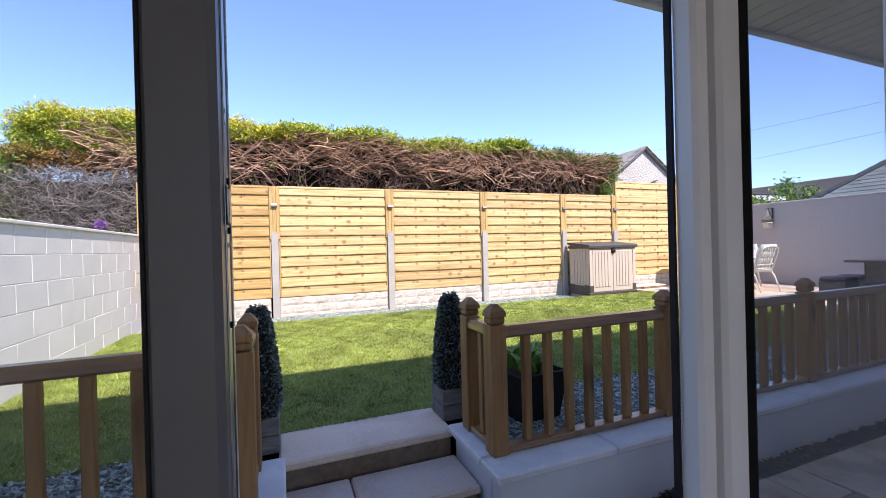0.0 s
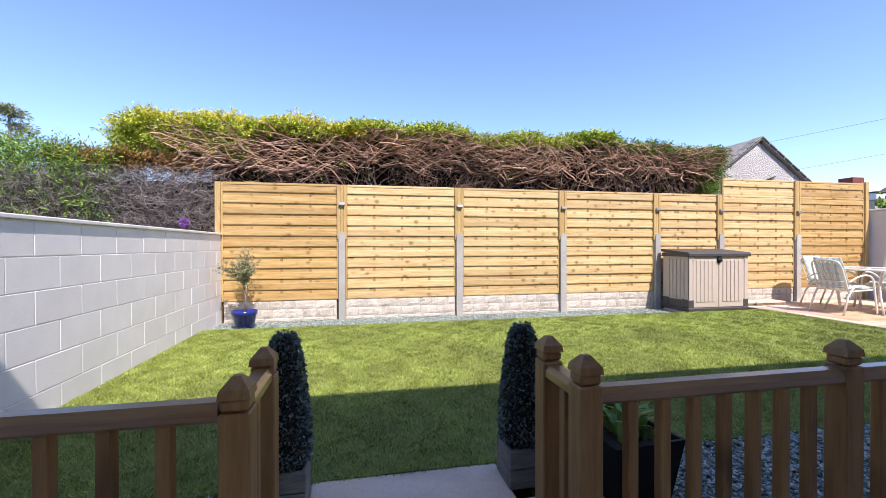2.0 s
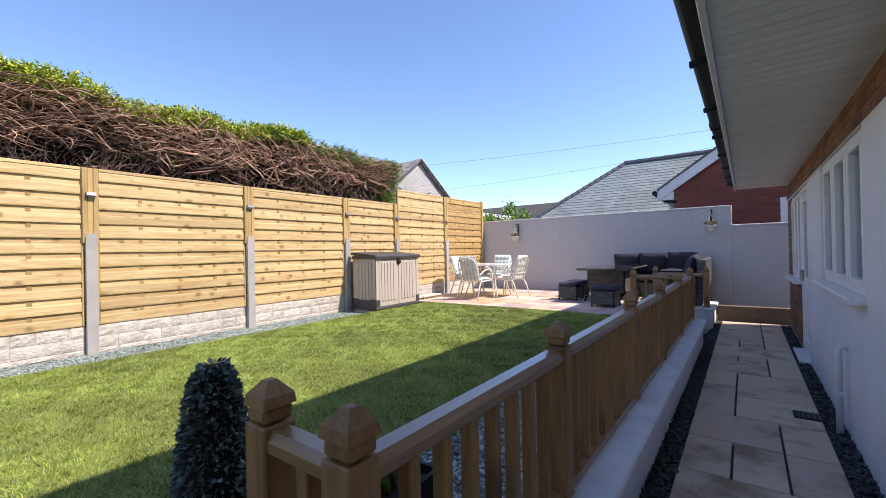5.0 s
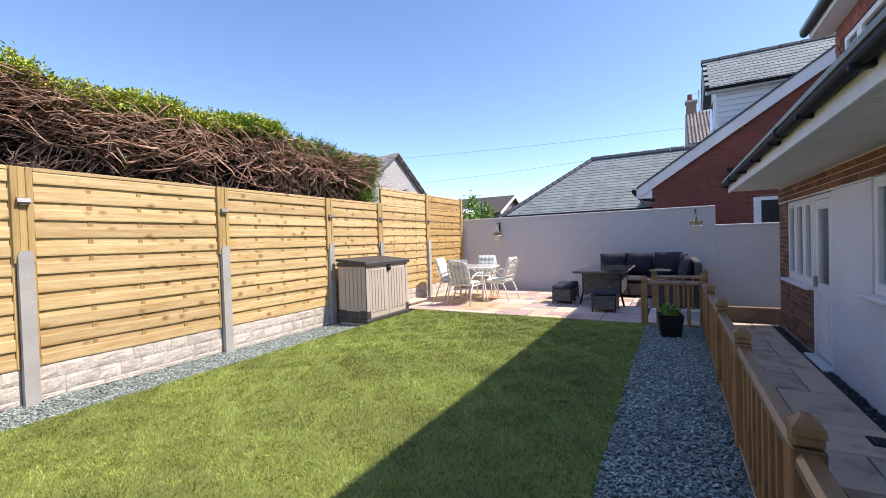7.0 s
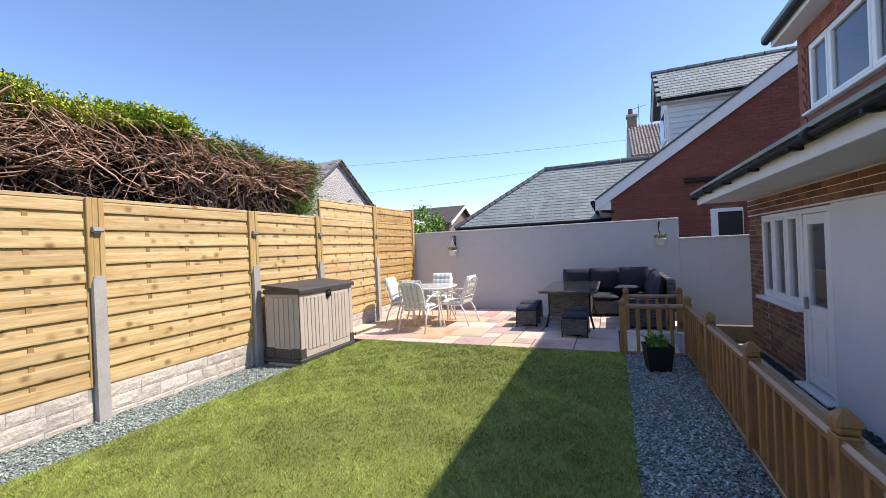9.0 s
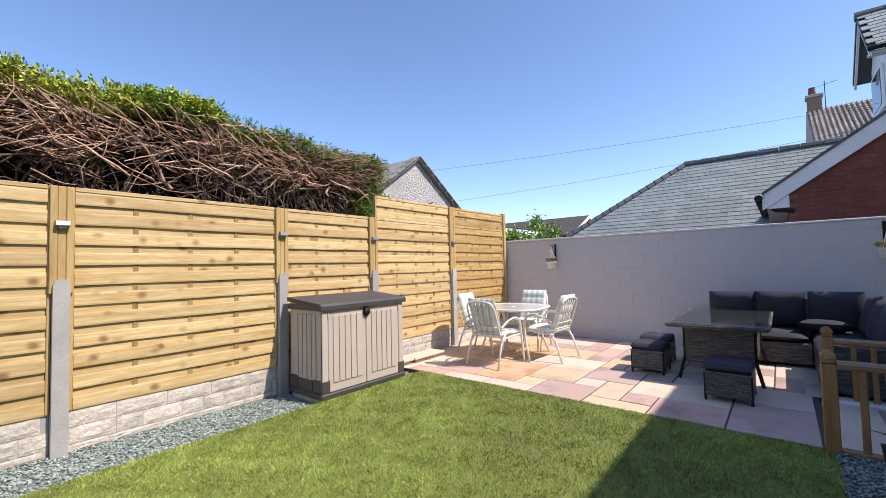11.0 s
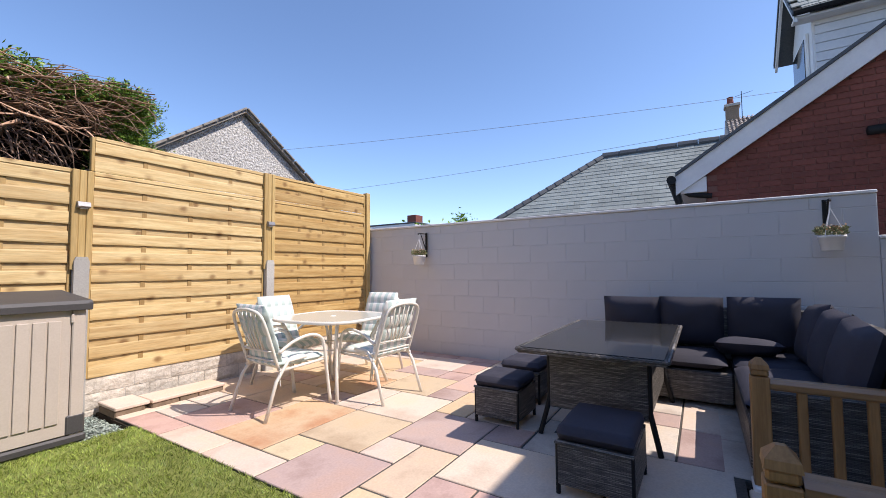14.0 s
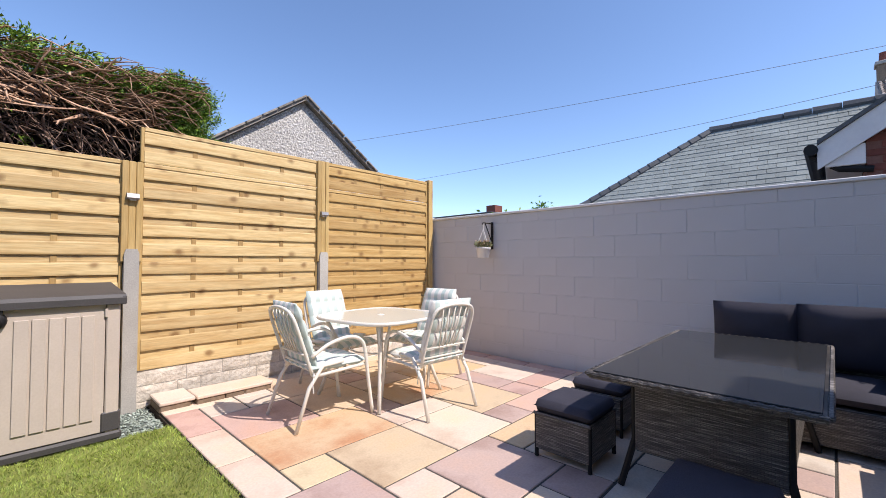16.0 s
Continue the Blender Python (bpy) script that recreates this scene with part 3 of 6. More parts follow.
# ---- boundary walls ----
def block_wall(name, label, x_face, facing, y0, y1, z0, z1, mat, joint, seed, cope=True, recess=0.004):
    back = x_face - facing * 0.2
    wall = structure(name, Mesh().span(min(back, x_face - facing * recess), max(back, x_face - facing * recess), y0, y1, 0.0, z1, 0), joint, label, "wall")
    rnd = random.Random(seed)
    cache = {}
    z, row = z0, 0
    while z < z1 - 0.02:
        hh = min(0.222, z1 - z)
        y = y0 - (0.225 if row % 2 else 0.0)
        while y < y1 - 0.01:
            a, b = max(y, y0), min(y + 0.45, y1)
            if b - a > 0.03:
                key = (round(b - a, 3), round(hh, 3))
                if key not in cache:
                    cache[key] = Mesh().box((0, 0, 0), (0.012, b - a - 0.006, hh - 0.006), 0.003).data("block", mat)
                piece("block", cache[key], wall, (x_face - facing * 0.006 + rnd.uniform(-0.0008, 0.0008), (a + b) / 2, z + hh / 2))
            y += 0.45
        z += hh
        row += 1
    if cope:
        lo, hi = min(back, x_face) - 0.02, max(back, x_face) + 0.02
        part("coping", Mesh().span(lo, hi, y0, y1, z1 + 0.002, z1 + 0.032, 0.006), COPING, wall, "thin pale coping strip")
    return wall


block_wall("wall_west", "white painted concrete block garden wall", -2.0, 1, 2.0, 7.62, 0.36, 1.70, BLOCK_L, MORTAR_L, 1, recess=0.004)
block_wall("wall_east", "grey painted block wall with faint joints", 10.48, -1, 1.78, 7.66, 0.36, 2.25, RENDER, RENDER, 2, recess=0.003)
block_wall("wall_east_low", "lower grey painted block wall", 10.48, -1, -3.0, 1.777, 0.12, 1.85, RENDER, RENDER, 3, recess=0.003)

endpost = thing("wall_end_post", "white painted concrete post closing the grey wall", "post", pose(10.50, 7.70, 0))
part("shaft", Mesh().span(-0.07, 0.07, -0.035, 0.10, 0.0, 1.93, 0.012), COPING, endpost, "white painted shaft")
part("capstone", Mesh().span(-0.085, 0.075, -0.035, 0.11, 1.934, 2.30, 0.02), ROCKFACE, endpost, "rough pale capstone")

# ---- retaining wall and steps ----
ret = Mesh()
ret.span(0.74, 6.93, 2.06, 2.15, 0.0, 0.40, 0.006)
ret.span(0.74, 0.82, 2.155, 2.58, 0.0, 0.40, 0.006)
structure("retaining_wall", ret, HOUSEPAINT, "low grey rendered retaining wall below the railing", "wall")
ret2 = Mesh()
ret2.span(-2.0, -0.19, 2.06, 2.15, 0.0, 0.40, 0.006)
ret2.span(-0.27, -0.19, 2.155, 2.58, 0.0, 0.40, 0.006)
structure("retaining_wall_west", ret2, HOUSEPAINT, "low grey rendered retaining wall beside the steps", "wall")
ret3 = Mesh()
ret3.span(8.28, 9.2, 2.02, 2.11, 0.0, 0.40, 0.006)
ret3.span(8.28, 8.36, 2.115, 2.88, 0.0, 0.40, 0.006)
structure("retaining_wall_east", ret3, HOUSEPAINT, "low grey rendered retaining wall below the sofa", "wall")


def coping_run(name, runs):
    t = tagged(thing(name, "pale mitred coping stones on the retaining wall", "coping"), kind="structure")
    for r in runs:
        part("coping_stone", Mesh().span(*r, 0.402, 0.445, 0.010), COPING, t)
    return t


coping_run("coping", [(0.70, 1.36, 2.01, 2.19), (1.362, 2.9, 2.01, 2.19), (2.902, 4.4, 2.01, 2.19), (4.402, 5.8, 2.01, 2.19), (5.802, 6.95, 2.01, 2.19), (0.70, 0.86, 2.192, 2.60)])
coping_run("coping_west", [(-1.1, -0.15, 2.01, 2.19), (-2.0, -1.102, 2.01, 2.19), (-0.31, -0.15, 2.192, 2.60)])
coping_run("coping_east", [(8.24, 9.2, 1.98, 2.15), (8.24, 8.40, 2.152, 2.90)])


def flight(name, x0, x1, ys, zs, label):
    t = thing(name, label, "steps")
    rnd = random.Random(7)
    for k in range(len(zs)):
        y0, y1, z = ys[k], ys[k + 1], zs[k]
        part("riser", Mesh().span(x0 + 0.01, x1 - 0.01, y0 + 0.025, y1 + 0.02, 0.0, z - 0.0435, 0.006), STONEBROWN, t, "brown stone riser")
        split = x0 + (x1 - x0) * (1.0 if k == len(zs) - 1 else 0.36)
        for a, b in ((x0, split), (split + 0.008, x1)):
            if b - a > 0.05:
                s = Mesh().span(a, b, y0, y1, z - 0.045, z, 0.010)
                s.v = [(vx, vy + (0.006 * math.sin(9 * vx + k) if vy < (y0 + y1) / 2 else 0), vz) for vx, vy, vz in s.v]
                part("tread", s, SAND["cream"], t, "riven buff sandstone tread")
    return t


flight("garden_steps", -0.18, 0.73, [2.24, 2.575, 2.955], [0.285, 0.42], "buff sandstone garden steps between two railings")
flight("patio_steps", 6.98, 8.27, [2.2, 2.55, 2.92], [0.28, 0.42], "sandstone steps from the terrace to the patio")
plat = Mesh().span(9.28, 9.40, 0.6, 2.0, 0.0, 0.37, 0.008)
structure("stone_ledge", plat, STONEBROWN, "low brown stone ledge closing the terrace", "ledge")

# ---- house ----
WY = 1.0
walls = Mesh()


def wall_box(m, x0, x1, z0, z1, y0=0.72, y1=WY):
    m.span(x0, x1, y0, y1, z0, z1, 0)


for x0, x1, z0, z1 in ((-4.0, -1.05, 0, 2.41), (-1.05, 1.4, 2.2, 2.41), (1.4, 3.7, 0, 2.41), (3.7, 5.36, 0, 1.12), (3.7, 5.36, 2.17, 2.41), (5.36, 6.40, 0, 2.15), (5.36, 9.06, 2.155, 2.41), (-1.05, 1.4, 0.0, 0.14)):
    wall_box(walls, x0, x1, z0, z1)
walls.span(6.40, 7.15, 0.72, WY, 0.0, 0.13, 0)
wall_north = structure("wall_north", walls, HOUSEPAINT, "grey rendered house wall with door and windows")
bw = Mesh()
wall_box(bw, 7.15, 8.48, 0, 0.95, 0.72, 0.985)
wall_box(bw, 8.48, 9.06, 0, 2.15, 0.72, 0.985)
bw.span(8.78, 9.06, -3.0, 0.715, 0, 2.41, 0)
brick_wall = structure("wall_brick", bw, MORTAR, "brown brick house wall below and beside the kitchen window", "wall")
shell = Mesh()
# The opening is added out of view so that sun brightens the room.
for q in ((-4.0, -0.4, 0, 5.0), (1.8, 9.06, 0, 5.0), (-0.4, 1.8, 0, 0.25), (-0.4, 1.8, 2.25, 5.0)):
    shell.span(q[0], q[1], -3.3, -3.0, q[2], q[3], 0)
shell.span(-4.3, -4.002, -3.3, 1.0, 0, 2.41, 0)
structure("wall_south", shell, PLASTER, "rear house wall with an unseen opening added to let sun in")
room = Mesh()
room.span(-1.9, -1.8, -2.9, 0.715, 0.16, 2.35, 0)
room.span(1.9, 2.0, -2.9, 0.715, 0.16, 2.35, 0)
structure("wall_room", room, PLASTER, "plain pale room walls")
structure("floor", Mesh().span(-1.9, 2.0, -2.9, 0.93, 0.10, 0.165, 0), FLOORWOOD, "brown wooden room floor")
structure("ceiling", Mesh().span(-4.0, 9.06, -3.0, 0.998, 2.412, 2.50, 0), WHITEPAINT, "plain white ceiling")
# Added wall, coloured near-black so the rooms look dim through the glass.
back_rooms = Mesh()
back_rooms.span(2.4, 8.75, -1.3, -1.2, 0.0, 2.405, 0)
structure("wall_inner", back_rooms, ROOMSHADE, "near-black wall standing in for dim rooms behind the windows")

# bricks of the nearer house corner
brick_me = Mesh().box((0, 0, 0), (0.215, 0.020, 0.065), 0.004).data("brick", BRICK)
half_me = Mesh().box((0, 0, 0), (0.105, 0.020, 0.065), 0.004).data("brick_half", BRICK)


def brick_area(parent, x0, x1, z0, z1, y):
    z, row = z0, 0
    while z + 0.07 <= z1 + 0.03:
        x = x0 + (0.0 if row % 2 else -0.1125)
        while x < x1 - 0.05:
            if x < x0 - 0.01:
                piece("brick", half_me, parent, (x0 + 0.0535, y, z + 0.0375))
            elif x + 0.215 > x1 + 0.02:
                piece("brick", half_me, parent, (x1 - 0.0535, y, z + 0.0375))
            else:
                piece("brick", brick_me, parent, (x + 0.1075, y, z + 0.0375))
            x += 0.225
        z += 0.075
        row += 1


brick_area(brick_wall, 7.17, 8.47, 0.14, 0.93, 0.984)
brick_area(brick_wall, 8.50, 9.05, 0.14, 2.13, 0.984)
brick_area(wall_north, 1.5, 9.05, 2.17, 2.40, 0.999)

# ---- eaves, gutter, lower roof and upper storey ----
structure("soffit", Mesh().span(-4.2, 8.96, 1.002, 1.67, 2.412, 2.43, 0.002), WHITEPAINT, "white painted soffit boards under the eaves")
sof = bpy.data.objects["soffit"]
strip_me = Mesh().span(-0.0475, 0.0475, -0.333, 0.333, 0, 0.006, 0.003).data("soffit_board", SOFFITPAINT)
for k in range(131):
    piece("soffit_board", strip_me, sof, (-4.1 + k * 0.0995, 1.337, 2.4035))
structure("fascia", Mesh().span(-4.2, 8.96, 1.672, 1.702, 2.39, 2.56, 0.004), WHITEPAINT, "white fascia board along the eaves")
gut = thing("gutter", "black plastic half-round gutter along the eaves", "gutter")
prof = [(1.752 + 0.047 * math.cos(a), 2.535 + 0.047 * math.sin(a)) for a in [math.pi + k * math.pi / 8 for k in range(9)]]
prof += [(1.752 + 0.042 * math.cos(a), 2.535 + 0.042 * math.sin(a)) for a in [2 * math.pi - k * math.pi / 8 for k in range(9)]]
part("channel", Mesh().prism(prof, 0, -4.2, 8.99), BLACK, gut, smooth=False)
for k in range(14):
    part("bracket", Mesh().span(-3.9 + k * 0.98, -3.86 + k * 0.98, 1.704, 1.803, 2.474, 2.505, 0.004), BLACK, gut)
for k in range(4):
    part("union", Mesh().tube([(-2.0 + k * 3.3, 1.756, 2.534), (-1.88 + k * 3.3, 1.756, 2.534)], 0.052, 14), BLACK, gut, smooth=True)
structure("roof_lower", Mesh().prism([(1.79, 2.565), (1.79, 2.60), (0.2, 3.30), (0.2, 2.565)], 0, -4.2, 8.98), SLATE, "grey slate lean-to roof", "roof")
up = Mesh()
up.span(-4.0, 6.55, -2.9, 0.2, 2.55, 4.95, 0)
up.span(6.55, 8.98, -2.9, 0.2, 2.55, 3.62, 0)
up.span(6.55, 8.98, -2.9, 0.2, 4.68, 4.95, 0)
up.span(8.98, 9.30, -2.9, 0.2, 2.55, 4.95, 0)
upper = structure("wall_upper", up, MORTARRED, "red tile-hung upper storey wall", "wall")
tv, tf, cnt = [], [], 0
for row in range(22):
    z = 3.0 + row * 0.09
    for k in range(86):
        x = -4.0 + k * 0.155 + (0.077 if row % 2 else 0)
        if x > 9.15 or (6.4 < x < 9.0 and 3.5 < z < 4.68):
            continue
        t = Mesh().box((x + 0.077, 0.212, z), (0.150, 0.012, 0.115), 0.002, pose(0, 0, 0, -6))
        tv += t.v
        tf += [tuple(i + cnt for i in f) for f in t.f]
        cnt = len(tv)
tiles = Mesh()
tiles.v, tiles.f = tv, tf
tagged(part("hung_tiles", tiles, TILERED, upper, "overlapping red hung tiles"), kind="stuff")
structure("fascia_upper", Mesh().span(-4.2, 9.42, 0.202, 0.5, 4.90, 5.02, 0.004), WHITEPAINT, "white upper eaves board")
g2 = thing("gutter_upper", "black gutter along the upper eaves", "gutter")
part("channel", Mesh().tube([(-4.2, 0.56, 5.02), (9.45, 0.56, 5.02)], 0.058, 12), BLACK, g2, smooth=True)
structure("roof_upper", Mesh().prism([(0.62, 5.03), (0.62, 5.09), (-1.4, 6.6), (-3.4, 5.09), (-3.4, 5.03)], 0, -4.3, 9.45), SLATE, "grey slate main roof", "roof")


def window(name, x0, x1, z0, z1, y, bars, label, sill=True, toplight=False, depth=0.06):
    """Casement window in the plane y; bars: the mullions' places."""
    t = tagged(thing(name, label, "window"), kind="structure")
    fw = 0.055
    for a, b, c0, c1 in ((x0, x0 + fw, z0, z1), (x1 - fw, x1, z0, z1), (x0 + fw, x1 - fw, z0, z0 + fw), (x0 + fw, x1 - fw, z1 - fw, z1)):
        part("window_frame", Mesh().span(a, b, y - depth, y, c0, c1, 0.006), UPVC, t)
    xs = [x0 + fw, *bars, x1 - fw]
    for b in bars:
        part("mullion", Mesh().span(b - 0.03, b + 0.03, y - depth, y, z0 + fw, z1 - fw, 0.006), UPVC, t)
    for i in range(len(xs) - 1):
        a = xs[i] + (0.03 if i else 0)
        b = xs[i + 1] - (0.03 if i < len(xs) - 2 else 0)
        sash = Mesh()
        for p, q, c0, c1 in ((a, a + 0.045, z0 + fw, z1 - fw), (b - 0.045, b, z0 + fw, z1 - fw), (a + 0.045, b - 0.045, z0 + fw, z0 + fw + 0.045), (a + 0.045, b - 0.045, z1 - fw - 0.045, z1 - fw)):
            sash.span(p, q, y - depth + 0.012, y + 0.010, c0, c1, 0.006)
        part("sash", sash, UPVC, t)
        gl = part("pane", Mesh().span(a + 0.04, b - 0.04, y - 0.034, y - 0.026, z0 + fw + 0.04, z1 - fw - 0.04, 0), GLASS, t)
        gl.visible_shadow = False
    if sill:
        part("window_sill", Mesh().span(x0 - 0.04, x1 + 0.04, y - 0.05, y + 0.10, z0 - 0.045, z0 - 0.002, 0.010), UPVC, t)
    return t


window("window_1", 3.70, 5.36, 1.13, 2.165, 0.985, [4.25, 4.8], "white upvc casement window in the grey wall")
window("window_2", 7.16, 8.48, 0.99, 2.14, 0.985, [7.58, 8.02], "white upvc kitchen window above brown bricks")
window("window_3", 6.60, 8.95, 3.66, 4.66, 0.19, [7.35, 8.35], "white upvc upstairs window among red hung tiles")

door = tagged(thing("door_1", "white half-glazed upvc back door", "door"), kind="structure")
for a, b, c0, c1 in ((6.41, 6.47, 0.14, 2.14), (7.08, 7.14, 0.14, 2.14), (6.47, 7.08, 2.08, 2.14)):
    part("door_frame", Mesh().span(a, b, 0.93, 1.0, c0, c1, 0.006), UPVC, door)
leaf = Mesh()
for a, b, c0, c1 in ((6.475, 6.575, 0.17, 2.075), (6.975, 7.075, 0.17, 2.075), (6.575, 6.975, 0.17, 0.30), (6.575, 6.975, 0.92, 1.06), (6.575, 6.975, 1.96, 2.075)):
    leaf.span(a, b, 0.935, 0.99, c0, c1, 0.005)
leaf.span(6.57, 6.98, 0.95, 0.975, 0.29, 0.93, 0.004)
leaf.span(6.63, 6.92, 0.955, 0.984, 0.36, 0.86, 0.012)
part("door_leaf", leaf, UPVC, door)
part("door_pane", Mesh().span(6.57, 6.98, 0.955, 0.965, 1.055, 1.965, 0), GLASS, door).visible_shadow = False
part("door_handle", Mesh().span(7.0, 7.03, 0.992, 1.03, 1.0, 1.14, 0.006), STEEL, door)
part("door_sill", Mesh().span(6.38, 7.17, 0.93, 1.10, 0.105, 0.137, 0.006), UPVC, door)

# ---- garden door set through which the walk begins ----
gd = tagged(thing("door_2", "white upvc glazed garden door standing open", "door"), kind="structure")
Z0, Z1 = 0.145, 2.195


def stile(name, x0, x1, y0=0.93, y1=0.995, z0=None, z1=None, label="", mat=None):
    part(name, Mesh().span(x0, x1, y0, y1, Z0 if z0 is None else z0, Z1 if z1 is None else z1, 0.008), mat or UPVC, gd, label)


stile("door_frame", -1.05, -0.99)
stile("door_frame", 1.34, 1.40)
stile("door_frame", -0.99, 1.34, z0=Z1 - 0.06)
# This stile's dark grey stands in for shade on white upvc.
stile("door_stile", -0.272, -0.2005, 0.935, 1.016, label="white door edge coloured dark grey for its shade", mat=SHADEDUPVC)
stile("door_stile", -0.985, -0.90)
stile("door_stile", 0.524, 0.564, 0.945, 0.992)
stile("door_stile", 0.565, 0.615, 0.93, 0.995)
stile("door_stile", 0.616, 0.648, 0.945, 0.985)
stile("door_stile", 1.25, 1.335)
for a, b in ((-0.90, -0.268), (0.648, 1.25)):
    stile("door_rail", a, b, z0=Z0 + 0.03, z1=Z0 + 0.14)
    stile("door_rail", a, b, z0=Z1 - 0.15, z1=Z1 - 0.065)
    part("door_pane", Mesh().span(a, b, 0.955, 0.963, Z0 + 0.13, Z1 - 0.14, 0), CLEARGLASS if a < 0 else GLASS, gd).visible_shadow = False
    for xx in (a + 0.002, b - 0.002):
        part("gasket", Mesh().span(xx - 0.002, xx + 0.002, 0.935, 0.954, Z0 + 0.14, Z1 - 0.15, 0.001), BLACK, gd, "black rubber gasket")
part("gasket", Mesh().span(-0.262, -0.2005, 1.0165, 1.034, Z0 + 0.03, Z1 - 0.06, 0.001), BLACK, gd, "black rubber gasket")
part("door_lip", Mesh().span(-0.262, -0.200, 1.0345, 1.044, Z0 + 0.03, Z1 - 0.06, 0.002), UPVC, gd, "pale outer door lip")
part("gasket", Mesh().span(0.517, 0.523, 0.985, 0.999, Z0, Z1 - 0.06, 0.001), BLACK, gd, "black rubber gasket")
part("lock_strip", Mesh().span(-0.2004, -0.1985, 0.9735, 0.996, 0.42, 1.95, 0.0005), STEEL, gd, "brushed steel lock strip")
part("lock_case", Mesh().span(-0.1984, -0.1975, 0.966, 0.990, 1.472, 1.517, 0.0004), BLACK, gd, "black latch recess")
part("latch", Mesh().span(-0.1974, -0.1945, 0.967, 0.980, 1.474, 1.513, 0.0015), STEEL, gd, "steel door latch")
for yy, zz in ((0.980, 1.604), (0.979, 1.589), (0.992, 1.587), (0.979, 1.449), (0.991, 1.450)):
    part("screw", Mesh().tube([(-0.1985, yy, zz), (-0.1976, yy, zz)], [0.0031, 0.0023], 10), STEEL, gd, "countersunk screw")
for zz in (1.523, 1.466, 1.357):
    part("cam", Mesh().tube([(-0.1985, 0.983, zz), (-0.1955, 0.983, zz)], 0.004, 10), BLACK, gd, "dark locking cam")
part("threshold", Mesh().span(-1.05, 1.40, 0.93, 1.03, 0.146, 0.175, 0.006), UPVC, gd)

# ---- fence ----
FY = 7.63
POSTS = [-0.24, 1.66, 3.53, 5.41, 6.79, 8.60, 10.38]
EDGES = [-2.0] + POSTS


def board_mesh(length, h, th, name, seed, wood):
    """Planed board with a slightly waved lower edge and eased arrises."""
    rnd = random.Random(seed)
    ph = rnd.uniform(0, 6.28)
    sec = [(-th / 2, 0.12), (-th * 0.3, 0.0), (th * 0.3, 0.0), (th / 2, 0.12), (th / 2, 0.88), (th * 0.3, 1.0), (-th * 0.3, 1.0), (-th / 2, 0.88)]
    m, k = Mesh(), 9
    for i in range(k):
        x = -length / 2 + length * i / (k - 1)
        bow = 0.0015 * math.sin(i * 1.3 + ph)
        for y, q in sec:
            m.v.append((x, y + 0.0012 * math.sin(i * 0.9 + ph), (q - 0.5) * h + bow))
    for i in range(k - 1):
        for j in range(8):
            m.f.append((i * 8 + j, (i + 1) * 8 + j, (i + 1) * 8 + (j + 1) % 8, i * 8 + (j + 1) % 8))
    m.f += [tuple(range(8)), tuple(range((k - 1) * 8, k * 8))[::-1]]
    return m.data(name, wood)


def panel(x0, x1, z0, z1, rows, label, wood):
    t = thing("slatted_fence", label, "fence", pose((x0 + x1) / 2, FY, z0), "garden fence")
    L, H = x1 - x0, z1 - z0
    for s in (-1, 1):
        part("stile", Mesh().box((s * (L / 2 - 0.0125), 0, H / 2 - 0.002), (0.025, 0.045, H - 0.004), 0.004), PINE_UP, t)
    part("top_rail", Mesh().box((0, 0, H - 0.018), (L - 0.052, 0.05, 0.036), 0.004), wood, t)
    pitch = (H - 0.038) / (rows * 0.62 + (rows - 1) * 0.38)
    front = [board_mesh(L - 0.054, pitch * 0.62, 0.013, "front_slat", q, wood) for q in range(3)]
    rear = board_mesh(L - 0.054, pitch * 0.60, 0.010, "rear_slat", 9, wood)
    for r in range(rows):
        piece("front_slat", front[(r * 7 + int(x0 * 10)) % 3], t, (0, -0.0130 + random.uniform(-0.002, 0.001), pitch * (r + 0.31)))
        if r < rows - 1:
            piece("rear_slat", rear, t, (0, 0.0050, pitch * (r + 0.81)))
    nb = 3 if L > 1.5 else 2
    for k in range(nb):
        # Battens take the darker pine that imitates shade between the front slats.
        part("batten", Mesh().box((-L / 2 + L * (k + 1) / (nb + 1), -0.0033, H / 2), (0.040, 0.0055, H - 0.05), 0.0005), PINE_RECESS_SHADE, t)
    return t


def rock_face(cx, cz, w, h, rnd):
    """Split-stone face: a shallow slab with a broken front."""
    m, nx, nz = Mesh(), 5, 4
    for j in range(nz + 1):
        for k in range(nx + 1):
            edge = k in (0, nx) or j in (0, nz)
            m.v.append((cx - w / 2 + w * k / nx, -0.006 if edge else -0.013 + rnd.uniform(-0.004, 0.003), cz - h / 2 + h * j / nz))
    row = nx + 1
    for j in range(nz):
        for k in range(nx):
            a = j * row + k
            m.f.append((a, a + 1, a + row + 1, a + row))
    return m


